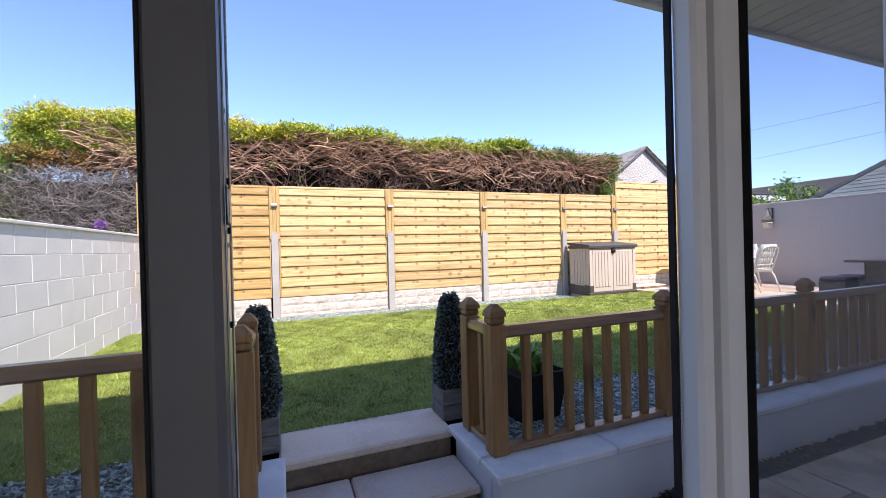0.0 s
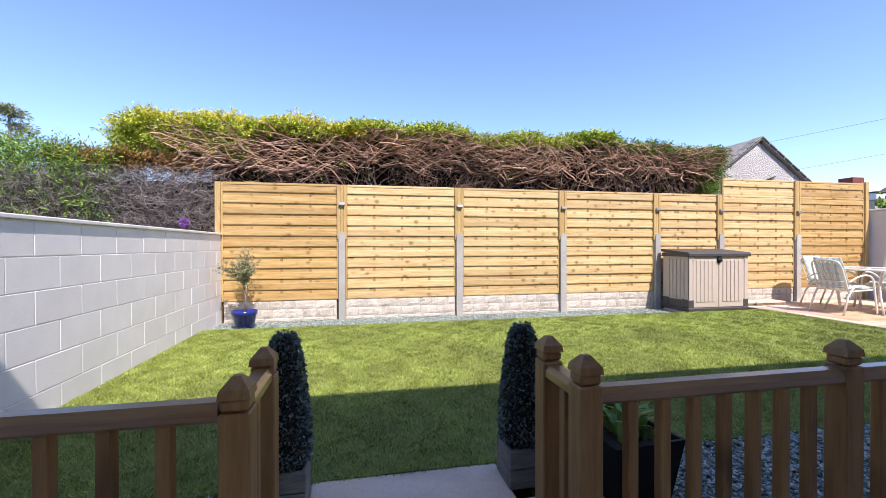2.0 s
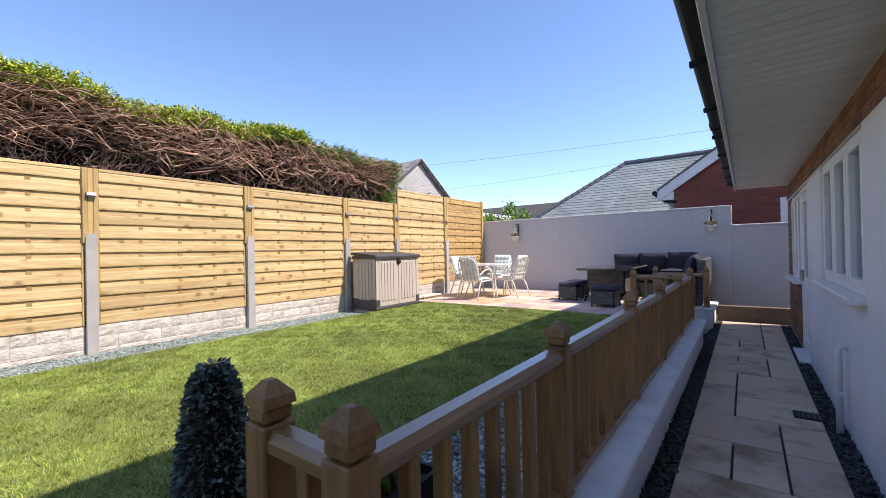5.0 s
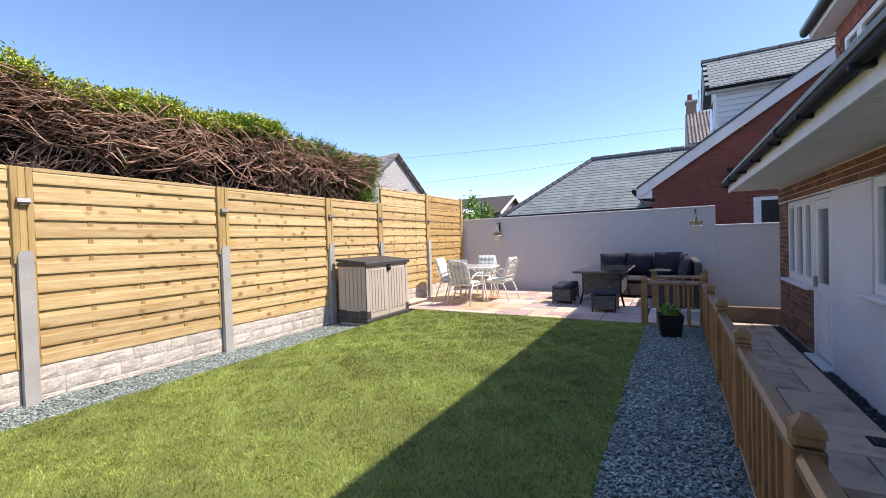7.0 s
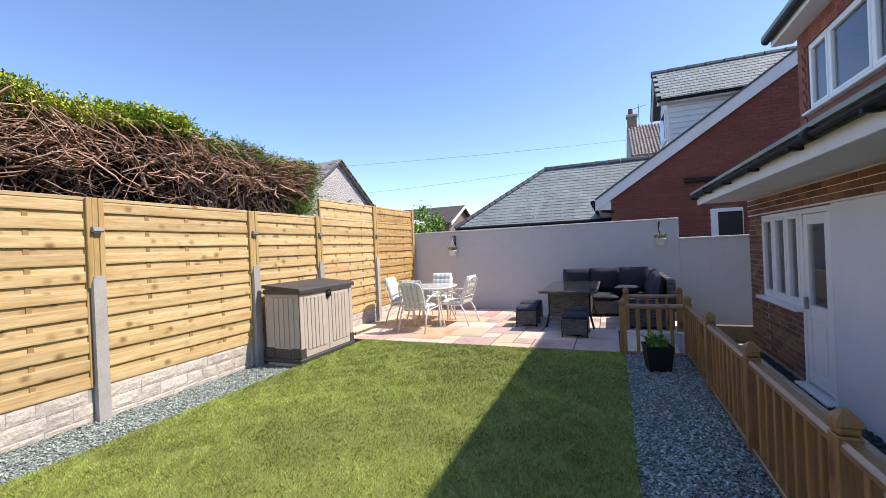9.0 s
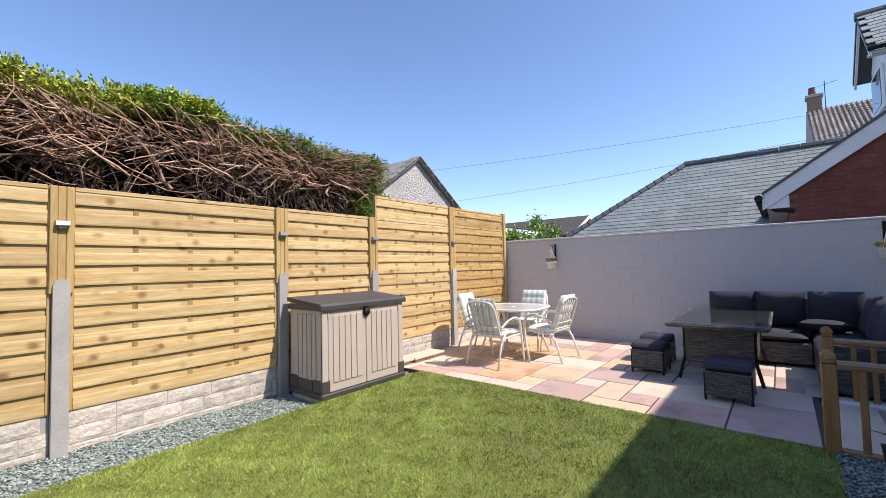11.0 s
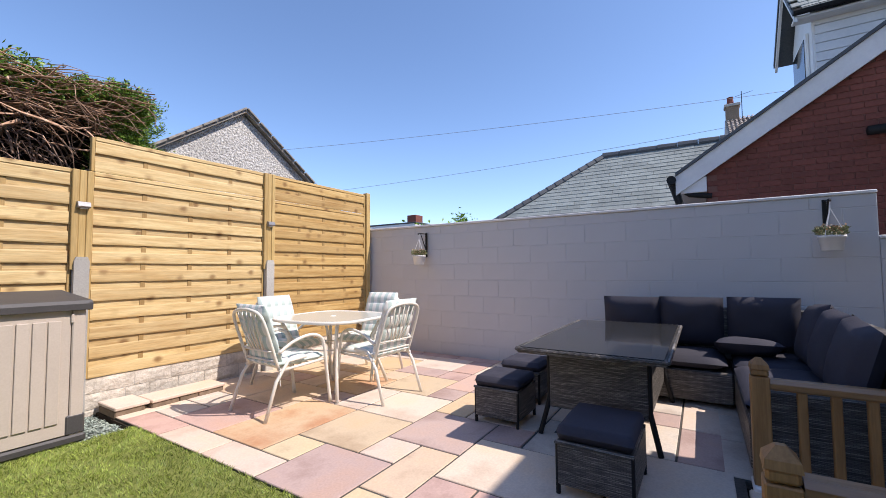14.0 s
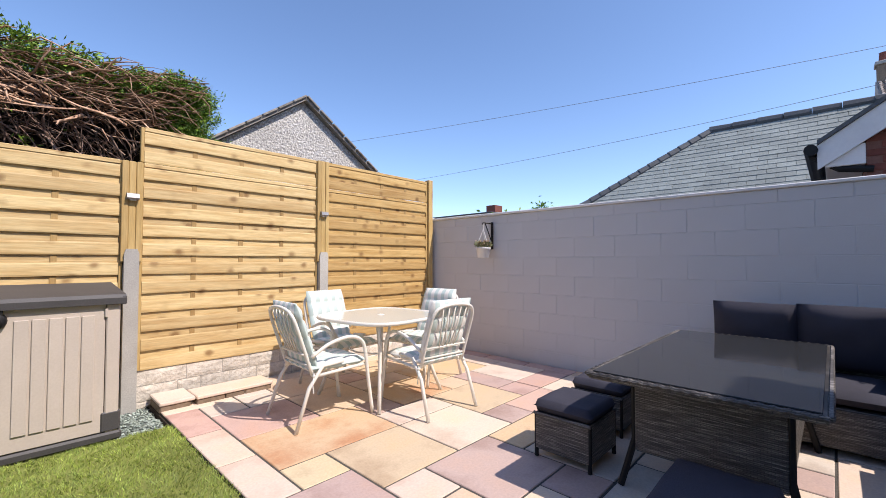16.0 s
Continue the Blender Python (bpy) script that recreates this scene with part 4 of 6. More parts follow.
for i in range(len(EDGES) - 1):
    a, b = EDGES[i] + (0.056 if i else 0.0), EDGES[i + 1] - 0.056
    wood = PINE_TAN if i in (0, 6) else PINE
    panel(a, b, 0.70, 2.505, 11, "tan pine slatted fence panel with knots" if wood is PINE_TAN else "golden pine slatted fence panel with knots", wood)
    if i >= 5:
        panel(a, b, 2.51, 2.82, 2, "short pine slatted panel on top of the fence", wood)
    gb = thing("gravel_board", "pale concrete gravel board with rock-faced courses", "gravel board", pose((a + b) / 2, FY, 0.362), "gravel boards")
    L = EDGES[i + 1] - EDGES[i] - 0.105
    part("board", Mesh().box((0, 0.012, 0.168), (L, 0.03, 0.336), 0.004), CONCRETE, gb)
    rnd = random.Random(i)
    z = 0.004
    for hh in (0.062, 0.135, 0.134):
        x = -L / 2 + 0.006
        while x < L / 2 - 0.05:
            w = min(rnd.choice([0.19, 0.26, 0.31, 0.38]), L / 2 - 0.006 - x)
            if w > 0.05:
                part("stone_face", rock_face(x + w / 2, z + hh / 2, w - 0.004, hh - 0.004, rnd), ROCKFACE, gb)
            x += w
        z += hh
for i, x in enumerate(POSTS + [-2.04]):
    tall = 2.50
    fp = thing("fence_post", "concrete fence post with a timber extension", "fence post", pose(x, FY, 0.3), "garden fence")
    if i < 6:
        cm = Mesh().prism([(-0.052, 0), (0.052, 0), (0.052, 1.41), (0.038, 1.45), (-0.038, 1.45), (-0.052, 1.41)], 1, -0.075, 0.02)
        part("concrete_post", cm, CONCRETE, fp, "grey concrete post")
        zc, hz = (1.93, 1.18) if i == 5 else (1.77, 0.86)
        part("timber_post", Mesh().box((0, -0.008, zc), (0.052, 0.075, hz), 0.005), PINE_UP, fp)
        for s in (-1, 1):
            part("cover_strip", Mesh().box((s * 0.050, -0.038, zc), (0.046, 0.026, hz), 0.004), PINE_UP, fp)
    else:
        hh = 2.55 if i == 6 else 2.2
        part("timber_post", Mesh().box((0, 0, hh / 2), (0.08, 0.09, hh), 0.005), PINE_UP, fp)
    if i < 6:
        lamp = thing("solar_light", "small steel solar light fixed to the fence post", "light", pose(x, FY - 0.052, 2.17), "fence lights")
        part("housing", Mesh().prism([(0.0, 0.0), (-0.036, 0.0), (-0.045, 0.012), (-0.036, 0.048), (0.0, 0.056)], 0, -0.043, 0.043), LAMPGREY, lamp)
        part("diffuser", Mesh().span(-0.024, 0.024, -0.030, -0.006, -0.009, -0.001, 0.003), WHITEPAINT, lamp, "pale diffuser")


# ---- railings ----
def rail_run(p, q, posts, label, mat, base=0.445, lift=0.015):
    """Balustrade from p to q (x, y) with posts at the given fractions."""
    (x0, y0), (x1, y1) = p, q
    L = math.hypot(x1 - x0, y1 - y0)
    t = thing("railing", label, "railing", pose(x0, y0, base, 0, 0, math.degrees(math.atan2(y1 - y0, x1 - x0))), "garden railings")
    xs = [L * f for f in posts]
    for x in xs:
        c = Mesh().box((x, 0, 0.31), (0.085, 0.085, 0.62), 0.005)
        part("post", c, DECK_UP, t)
        cap = Mesh().box((x, 0, 0.642), (0.078, 0.078, 0.036), 0.008)
        cap.add([(x - 0.0435, -0.0435, 0.66), (x + 0.0435, -0.0435, 0.66), (x + 0.0435, 0.0435, 0.66), (x - 0.0435, 0.0435, 0.66),
                 (x - 0.040, -0.040, 0.685), (x + 0.040, -0.040, 0.685), (x + 0.040, 0.040, 0.685), (x - 0.040, 0.040, 0.685),
                 (x - 0.012, -0.012, 0.718), (x + 0.012, -0.012, 0.718), (x + 0.012, 0.012, 0.718), (x - 0.012, 0.012, 0.718)],
                [(3, 2, 1, 0), (0, 1, 5, 4), (1, 2, 6, 5), (2, 3, 7, 6), (3, 0, 4, 7), (4, 5, 9, 8), (5, 6, 10, 9), (6, 7, 11, 10), (7, 4, 8, 11), (8, 9, 10, 11)])
        part("post_cap", cap, DECK_UP, t)
    bal = Mesh().box((0, 0, 0), (0.040, 0.040, 0.50 + lift), 0.004).data("baluster", DECK_UP)
    ends = ([-0.043] if posts[0] > 0 else []) + xs + ([L] if posts[-1] < 1 else [])
    for a, b in zip(ends, ends[1:]):
        a, b = a + 0.043, b - 0.043
        hr = Mesh().prism([(u, w + lift) for u, w in ((-0.035, 0.55), (-0.022, 0.538), (0.022, 0.538), (0.035, 0.55), (0.035, 0.575), (0.022, 0.596), (-0.022, 0.596), (-0.035, 0.575))], 0, a, b)
        part("handrail", hr, mat, t)
        part("bottom_rail", Mesh().span(a, b, -0.032, 0.032, 0.004, 0.036, 0.004), mat, t)
        k = max(2, round((b - a) / 0.135))
        for j in range(k - 1 if b - a > 0.5 else 1):
            f = (j + 1) / k if b - a > 0.5 else 0.5
            piece("baluster", bal, t, (a + (b - a) * f, 0, 0.287 + lift / 2))
    return t


RX = [0.80, 1.91, 3.25, 4.43, 5.68, 6.93]
rail_run((0.80, 2.20), (6.93, 2.20), [(x - 0.80) / 6.13 for x in RX], "long brown stained timber railing on the retaining wall", DECK)
rail_run((0.81, 2.245), (0.81, 2.50), [1.0], "short brown railing return beside the garden steps", DECK)
rail_run((-0.295, 2.20), (-1.95, 2.20), [0.0, 0.66], "brown stained timber railing by the white wall", DECK, lift=0.055)
rail_run((-0.295, 2.245), (-0.295, 2.53), [1.0], "short brown railing return by the garden steps", DECK, lift=0.055)
rail_run((6.94, 2.245), (6.94, 2.93), [1.0], "brown railing return beside the patio steps", DECK, 0.405, 0.05)
rail_run((8.31, 2.10), (8.31, 2.85), [0.0, 1.0], "brown timber railing beside the sofa", DECK, 0.40)


# ---- storage box ----
def storage_box():
    t = thing("storage_box", "beige plastic garden storage box with dark grey lid and base", "storage box", pose(6.03, 7.175, 0.422))
    W, D = 1.18, 0.60
    part("base", Mesh().span(-W / 2 - 0.02, W / 2 + 0.02, -D / 2 - 0.02, D / 2 + 0.02, 0.0, 0.06, 0.015), DARKPL, t, "dark grey base")
    for sx in (-1, 1):
        for sy in (-1, 1):
            part("corner_foot", Mesh().span(sx * (W / 2 + 0.012), sx * (W / 2 - 0.10), sy * (D / 2 + 0.012), sy * (D / 2 - 0.16), 0.06, 0.20, 0.012), DARKPL, t, "dark grey corner")
    for sx in (-1, 1):
        part("side_skirt", Mesh().span(sx * (W / 2 + 0.010), sx * (W / 2 - 0.006), -D / 2 + 0.165, D / 2 - 0.165, 0.062, 0.185, 0.006), DARKPL, t, "dark grey lower band")
    part("rear_wall", Mesh().span(-W / 2, W / 2, D / 2 - 0.03, D / 2, 0.06, 1.0, 0.006), BEIGE, t)
    for sx in (-1, 1):
        side = Mesh()
        poly = [(-D / 2, 0.06), (D / 2 - 0.031, 0.06), (D / 2 - 0.031, 1.00), (-D / 2, 0.94)]
        a, b = sorted((sx * W / 2, sx * (W / 2 - 0.03)))
        side.prism(poly, 0, a, b)
        part("side_wall", side, BEIGE, t)
        for k in range(5):
            y = -D / 2 + 0.10 + k * 0.085
            part("side_rib", Mesh().span(sx * (W / 2 + 0.010), sx * (W / 2 - 0.002), y, y + 0.066, 0.21, 0.88, 0.006), BEIGE, t)
    for sx in (-1, 1):
        part("corner_post", Mesh().span(sx * W / 2, sx * (W / 2 - 0.075), -D / 2 - 0.008, -D / 2 + 0.02, 0.06, 0.93, 0.008), BEIGE, t)
        d = part("door_leaf", Mesh().span(sx * 0.004, sx * (W / 2 - 0.08), -D / 2 - 0.004, -D / 2 + 0.018, 0.065, 0.93, 0.006), BEIGE, t)
        for k in range(5):
            x = 0.075 + k * 0.078
            part("door_rib", Mesh().span(sx * x, sx * (x + 0.066), -D / 2 - 0.015, -D / 2 - 0.003, 0.16, 0.86, 0.006), BEIGE, d)
        part("hinge", Mesh().span(sx * (W / 2 - 0.085), sx * (W / 2 - 0.068), -D / 2 - 0.02, -D / 2, 0.84, 0.90, 0.004), BEIGE, t)
    lid = Mesh()
    lid.prism([(-D / 2 - 0.038, 0.93), (-D / 2 - 0.038, 0.972), (-D / 2 - 0.02, 0.995), (D / 2 + 0.02, 1.055), (D / 2 + 0.02, 1.01), (-D / 2, 0.95)], 0, -W / 2 - 0.028, W / 2 + 0.028)
    part("lid", lid, DARKPL, t, "dark grey sloping lid")
    for sx in (-1, 1):
        part("lid_rim", Mesh().span(sx * (W / 2 + 0.032), sx * (W / 2 + 0.004), -D / 2 - 0.036, D / 2, 0.925, 0.985, 0.008), DARKPL, t)
    part("latch", Mesh().tube([(0, -D / 2 - 0.035, 0.865), (0, -D / 2 - 0.004, 0.865)], [0.042, 0.05], 18), BLACK, t, "round black latch", True)
    part("latch_tongue", Mesh().span(-0.03, 0.03, -D / 2 - 0.03, -D / 2 - 0.006, 0.88, 0.955, 0.006), BLACK, t)


structure("plinth", Mesh().span(5.45, 6.61, 6.89, 7.46, 0.335, 0.4215, 0.006), CONCRETE, "low concrete pad under the storage box", "plinth")
storage_box()
for x0, x1, y0, y1, lab in ((6.94, 7.20, 7.235, 7.585, "buff sandstone kerb block at the patio corner"), (7.205, 7.86, 7.215, 7.50, "long pale sandstone kerb slab along the fence base")):
    kerb = thing("stone_slab", lab, "stone slab")
    top = Mesh().span(x0, x1, y0, y1, 0.462, 0.492, 0.008)
    part("slab", top, SAND["cream"], kerb, "pale riven slab")
    k = 0
    x = x0 + 0.004
    while x < x1 - 0.03:
        w = min((0.23, 0.17, 0.28)[k % 3], x1 - 0.004 - x)
        part("bedding_stone", Mesh().span(x, x + w - 0.006, y0 + 0.012, y1 - 0.01, 0.40, 0.4615, 0.008), STONEBROWN, kerb, "brown bedding stone")
        x, k = x + w, k + 1
kerb = thing("stone_slab", "buff sandstone kerb slab along the fence base", "stone slab")
part("slab", Mesh().span(7.865, 10.40, 7.425, 7.60, 0.38, 0.417, 0.006), SAND["buff"], kerb)


# ---- white dining set ----
def arc(c, r, a0, a1, n, f):
    return [f(c[0] + r * math.cos(math.radians(a0 + (a1 - a0) * i / n)), c[1] + r * math.sin(math.radians(a0 + (a1 - a0) * i / n))) for i in range(n + 1)]


def quilted(lx, ly, th, rolls, m):
    """Garden cushion with stitched furrows across its length; the thickness lies along z."""
    me, nx, ny = Mesh(), rolls * 8, 10
    for side in (1, -1):
        for i in range(nx + 1):
            for j in range(ny + 1):
                u, w = i / nx, 2 * j / ny - 1
                roll = abs(math.sin(math.pi * u * rolls)) ** 0.5
                rim = (1 - abs(w) ** 8) ** 0.5 * min(1, 8 * min(u, 1 - u)) ** 0.5
                dent = 1 - 0.25 * (1 - roll) * (1 + math.cos(w * 9.4)) / 2
                half = th / 2 * rim * (0.62 + 0.38 * roll) * dent + 0.004
                me.v.append(tuple(m @ Vector(((u - 0.5) * lx, w * ly / 2 * (1 - 0.06 * max(0, 1 - 6 * min(u, 1 - u))), side * half))))
    k = (nx + 1) * (ny + 1)
    for i in range(nx):
        for j in range(ny):
            a = i * (ny + 1) + j
            me.f += [(a, a + ny + 1, a + ny + 2, a + 1), (k + a, k + a + 1, k + a + ny + 2, k + a + ny + 1)]
    ring = [i * (ny + 1) for i in range(nx + 1)] + [nx * (ny + 1) + j for j in range(1, ny + 1)] + [i * (ny + 1) + ny for i in range(nx - 1, -1, -1)] + list(range(ny - 1, 0, -1))
    for p, q in zip(ring, ring[1:] + ring[:1]):
        me.f.append((p, p + k, q + k, q))
    return me


def eased(pts, n=5):
    """A smooth run through the given points."""
    p = [Vector(q) for q in pts]
    p = [p[0] * 2 - p[1], *p, p[-1] * 2 - p[-2]]
    out = []
    for i in range(1, len(p) - 2):
        a, b, c, d = p[i - 1:i + 3]
        for k in range(n):
            u = k / n
            out.append(0.5 * (2 * b + (c - a) * u + (2 * a - 5 * b + 4 * c - d) * u * u + (3 * b - a - 3 * c + d) * u ** 3))
    return out + [p[-2]]


def dining_chair(m, label):
    """Faces +x; the origin is on the ground below the seat."""
    t = thing("garden_chair", label, "chair", m, "chairs round the white table")
    for s in (-1, 1):
        y = s * 0.265
        part("front_leg", Mesh().tube(eased([(0.31, y, 0.0), (0.265, y, 0.30), (0.235, y, 0.52), (0.19, y, 0.605), (0.08, y, 0.635), (-0.08, y * 0.99, 0.60), (-0.21, y * 0.94, 0.52)]), 0.0145, 8), FRAMEWHITE, t, smooth=True)
        part("rear_leg", Mesh().tube([(-0.33, y, 0.0), (-0.23, y * 0.96, 0.30), (-0.12, y * 0.95, 0.445), (0.05, y * 0.95, 0.455)], 0.0145, 8), FRAMEWHITE, t, smooth=True)
        part("seat_rail", Mesh().tube([(-0.20, y * 0.94, 0.375), (0.245, y * 0.94, 0.40)], 0.013, 8), FRAMEWHITE, t, smooth=True)
    bx = lambda z: -0.19 - (z - 0.38) * 0.34
    hoop = [(bx(0.38), -0.225, 0.38), (bx(0.6), -0.228, 0.6), (bx(0.78), -0.222, 0.78), (bx(0.85), -0.18, 0.85), (bx(0.875), -0.08, 0.875), (bx(0.88), 0, 0.88), (bx(0.875), 0.08, 0.875), (bx(0.85), 0.18, 0.85), (bx(0.78), 0.222, 0.78), (bx(0.6), 0.228, 0.6), (bx(0.38), 0.225, 0.38)]
    part("back_frame", Mesh().tube(eased(hoop, 3), 0.0135, 8), FRAMEWHITE, t, smooth=True)
    for zz in (0.45, 0.53):
        part("back_rail", Mesh().tube([(bx(zz), -0.225, zz), (bx(zz), 0.225, zz)], 0.009, 6), FRAMEWHITE, t, smooth=True)
    for k in range(5):
        y = -0.13 + k * 0.065
        part("back_slat", Mesh().tube([(bx(0.53), y * 0.6, 0.53), (bx(0.68) - 0.012, y * 0.85, 0.68), (bx(0.865), y, 0.865)], 0.006, 6), FRAMEWHITE, t, smooth=True)
    for k in range(5):
        x = -0.15 + k * 0.09
        part("seat_slat", Mesh().tube([(x, -0.245, 0.385), (x, 0.245, 0.385)], 0.008, 6), FRAMEWHITE, t)
    part("seat_cushion", quilted(0.50, 0.47, 0.070, 3, Matrix.Translation((0.035, 0, 0.425))), STRIPE, t, "pale green and white striped seat cushion", True)
    lean = Matrix.Translation((bx(0.665) + 0.055, 0, 0.665)) @ Matrix.Rotation(radians(-108.8), 4, "Y")
    part("back_cushion", quilted(0.53, 0.45, 0.075, 4, lean), STRIPE, t, "pale green and white striped back cushion", True)
    for s in (-1, 1):
        part("cushion_tie", Mesh().tube([(-0.19, s * 0.25, 0.40), (-0.21, s * 0.27, 0.32), (-0.20, s * 0.265, 0.26)], 0.004, 5), STRIPE, t)
    return t


CH = "cream metal garden chair with green striped cushions"
dining_chair(pose(7.84, 6.28, 0.421, 0, 0, -3), CH + " facing the table")
dining_chair(pose(8.58, 5.82, 0.421, 0, 0, 86), CH + " beside the table")
dining_chair(pose(8.40, 6.86, 0.421, 0, 0, -86), CH + " against the fence")
dining_chair(pose(9.12, 6.44, 0.421, 0, 0, 186), CH + " beside the grey wall")


def dining_table():
    t = thing("garden_table", "cream metal garden table with pale pebbled glass top", "table", pose(8.50, 6.36, 0.421, 0, 0, 6))
    pts = []
    for k in range(48):
        a = 2 * math.pi * k / 48
        ca, sa = math.cos(a), math.sin(a)
        pts.append((0.49 * math.copysign(abs(ca) ** 0.55, ca), 0.49 * math.copysign(abs(sa) ** 0.55, sa)))
    part("glass_top", Mesh().prism([(x * 0.965, y * 0.965) for x, y in pts], 2, 0.712, 0.722), FROST, t, "pale pebbled glass")
    rim = [(x, y, 0.712) for x, y in pts]
    part("rim", Mesh().tube(rim + rim[:1], 0.016, 8, False), FRAMEWHITE, t, smooth=True)
    for sx in (-1, 1):
        for sy in (-1, 1):
            part("leg", Mesh().tube([(sx * 0.40, sy * 0.40, 0.0), (sx * 0.33, sy * 0.33, 0.25), (sx * 0.28, sy * 0.28, 0.50), (sx * 0.36, sy * 0.36, 0.70)], 0.016, 8), FRAMEWHITE, t, smooth=True)
    part("stretcher_ring", Mesh().tube([(0.29 * math.cos(k * 0.5236), 0.29 * math.sin(k * 0.5236), 0.42) for k in range(13)], 0.008, 6, False), FRAMEWHITE, t, smooth=True)
    part("parasol_boss", Mesh().lathe([(0.03, 0.70), (0.035, 0.722), (0.02, 0.728)], n=14), FRAMEWHITE, t)


dining_table()


# ---- rattan set ----
def wicker_box(me, x0, x1, y0, y1, z0, z1):
    return me.span(x0, x1, y0, y1, z0, z1, 0.012)


def stool(cx, cy, wx, wy, label):
    t = thing("wicker_stool", label, "stool", pose(cx, cy, 0.421), "stools of the rattan set")
    part("body", wicker_box(Mesh(), -wx / 2, wx / 2, -wy / 2, wy / 2, 0.045, 0.275), WICKER, t)
    for sx in (-1, 1):
        for sy in (-1, 1):
            part("leg", Mesh().tube([(sx * (wx / 2 - 0.012), sy * (wy / 2 - 0.012), 0.0), (sx * (wx / 2 - 0.012), sy * (wy / 2 - 0.012), 0.27)], 0.013, 8), BLACK, t)
        part("rim_strand", Mesh().tube([(sx * wx / 2, -wy / 2, 0.27), (sx * wx / 2, wy / 2, 0.27)], 0.010, 6), WICKER, t)
    part("cushion", Mesh().pillow((0, 0, 0.315), (wx + 0.015, wy + 0.015, 0.085), None, 16, 0.08, 3, 26), NAVY, t, "navy fabric cushion", True)
    return t


stool(8.58, 4.47, 0.38, 0.37, "grey wicker stool with navy cushion beside the rattan table")
stool(9.20, 4.52, 0.38, 0.37, "grey wicker stool with navy cushion half under the table")
stool(7.92, 3.60, 0.48, 0.39, "larger grey wicker stool with navy cushion near the railing")

rt = thing("rattan_table", "grey wicker dining table with dark glass top", "table", pose(9.05, 3.74, 0.421))
part("apron", wicker_box(Mesh(), -0.60, 0.60, -0.33, 0.33, 0.19, 0.62), WICKER, rt, "woven grey base panel")
part("table_frame", Mesh().span(-0.88, 0.88, -0.46, 0.46, 0.615, 0.648, 0.010), WICKER, rt, "woven grey edge")
part("glass_top", Mesh().span(-0.862, 0.862, -0.442, 0.442, 0.650, 0.657, 0.002), TOPGLASS, rt, "dark smoked glass top")
for sx in (-1, 1):
    for sy in (-1, 1):
        part("leg", Mesh().tube([(sx * 0.63, sy * 0.39, 0.0), (sx * 0.58, sy * 0.33, 0.25), (sx * 0.58, sy * 0.33, 0.61)], 0.018, 8), BLACK, rt)
    e = [(sx * 0.885, -0.46 + 0.92 * k / 40, 0.640 + (0.006 if k % 2 else 0)) for k in range(41)]
    part("edge_braid", Mesh().tube(e, 0.012, 6), WICKER, rt)
    e = [(-0.88 + 1.76 * k / 70, sx * 0.465, 0.640 + (0.006 if k % 2 else 0)) for k in range(71)]
    part("edge_braid", Mesh().tube(e, 0.012, 6), WICKER, rt)


def sofa():
    t = thing("corner_sofa", "grey wicker corner sofa with navy cushions against the wall", "sofa", pose(0, 0, 0.421))
    part("base", wicker_box(Mesh(), 9.68, 10.40, 2.90, 4.02, 0.04, 0.30), WICKER, t)
    part("base", wicker_box(Mesh(), 8.42, 10.40, 2.16, 2.895, 0.04, 0.30), WICKER, t)
    part("back", wicker_box(Mesh(), 10.30, 10.42, 2.16, 4.02, 0.305, 0.80), WICKER, t)
    part("back", wicker_box(Mesh(), 8.42, 10.295, 2.13, 2.24, 0.305, 0.80), WICKER, t)
    part("arm", wicker_box(Mesh(), 9.70, 10.295, 3.99, 4.05, 0.06, 0.52), WICKER, t)
    part("arm", wicker_box(Mesh(), 8.41, 8.47, 2.245, 2.88, 0.06, 0.50), WICKER, t)
    for x, y in ((9.72, 3.96), (10.34, 3.98), (8.46, 2.85), (8.46, 2.2)):
        part("leg", Mesh().tube([(x, y, 0.0), (x, y, 0.06)], 0.016, 8), BLACK, t)
    for k, (c, s) in enumerate((((9.98, 3.45, 0.365), (0.64, 1.06, 0.12)), ((9.98, 2.56, 0.365), (0.64, 0.68, 0.12)), ((9.05, 2.57, 0.365), (1.16, 0.68, 0.12)))):
        part("seat_cushion", Mesh().pillow(c, s, None, 14, 0.12, k), NAVY, t, "navy seat cushion", True)
    tilt = Matrix.Rotation(radians(78), 4, "Y")
    for k, y in enumerate((3.73, 3.20, 2.64)):
        part("back_cushion", Mesh().pillow((10.20, y, 0.66 + 0.01 * k), (0.50, 0.55, 0.20), tilt, 12, 0.45, 20 + k), NAVY, t, "navy back cushion", True)
    tilt2 = Matrix.Rotation(radians(-76), 4, "X")
    for k, (x, dz) in enumerate(((9.78, 0.0), (9.28, -0.01), (8.80, -0.03))):
        part("back_cushion", Mesh().pillow((x, 2.36, 0.66 + dz), (0.54, 0.50, 0.20), Matrix.Rotation(radians(4 - 5 * k), 4, "Y") @ tilt2, 12, 0.45, 30 + k), NAVY, t, "navy back cushion", True)
    part("scatter_cushion", Mesh().pillow((9.98, 2.78, 0.49), (0.46, 0.50, 0.17), Matrix.Rotation(radians(14), 4, "Y"), 12, 0.6, 40), NAVY, t, "navy cushion lying in the corner", True)


sofa()


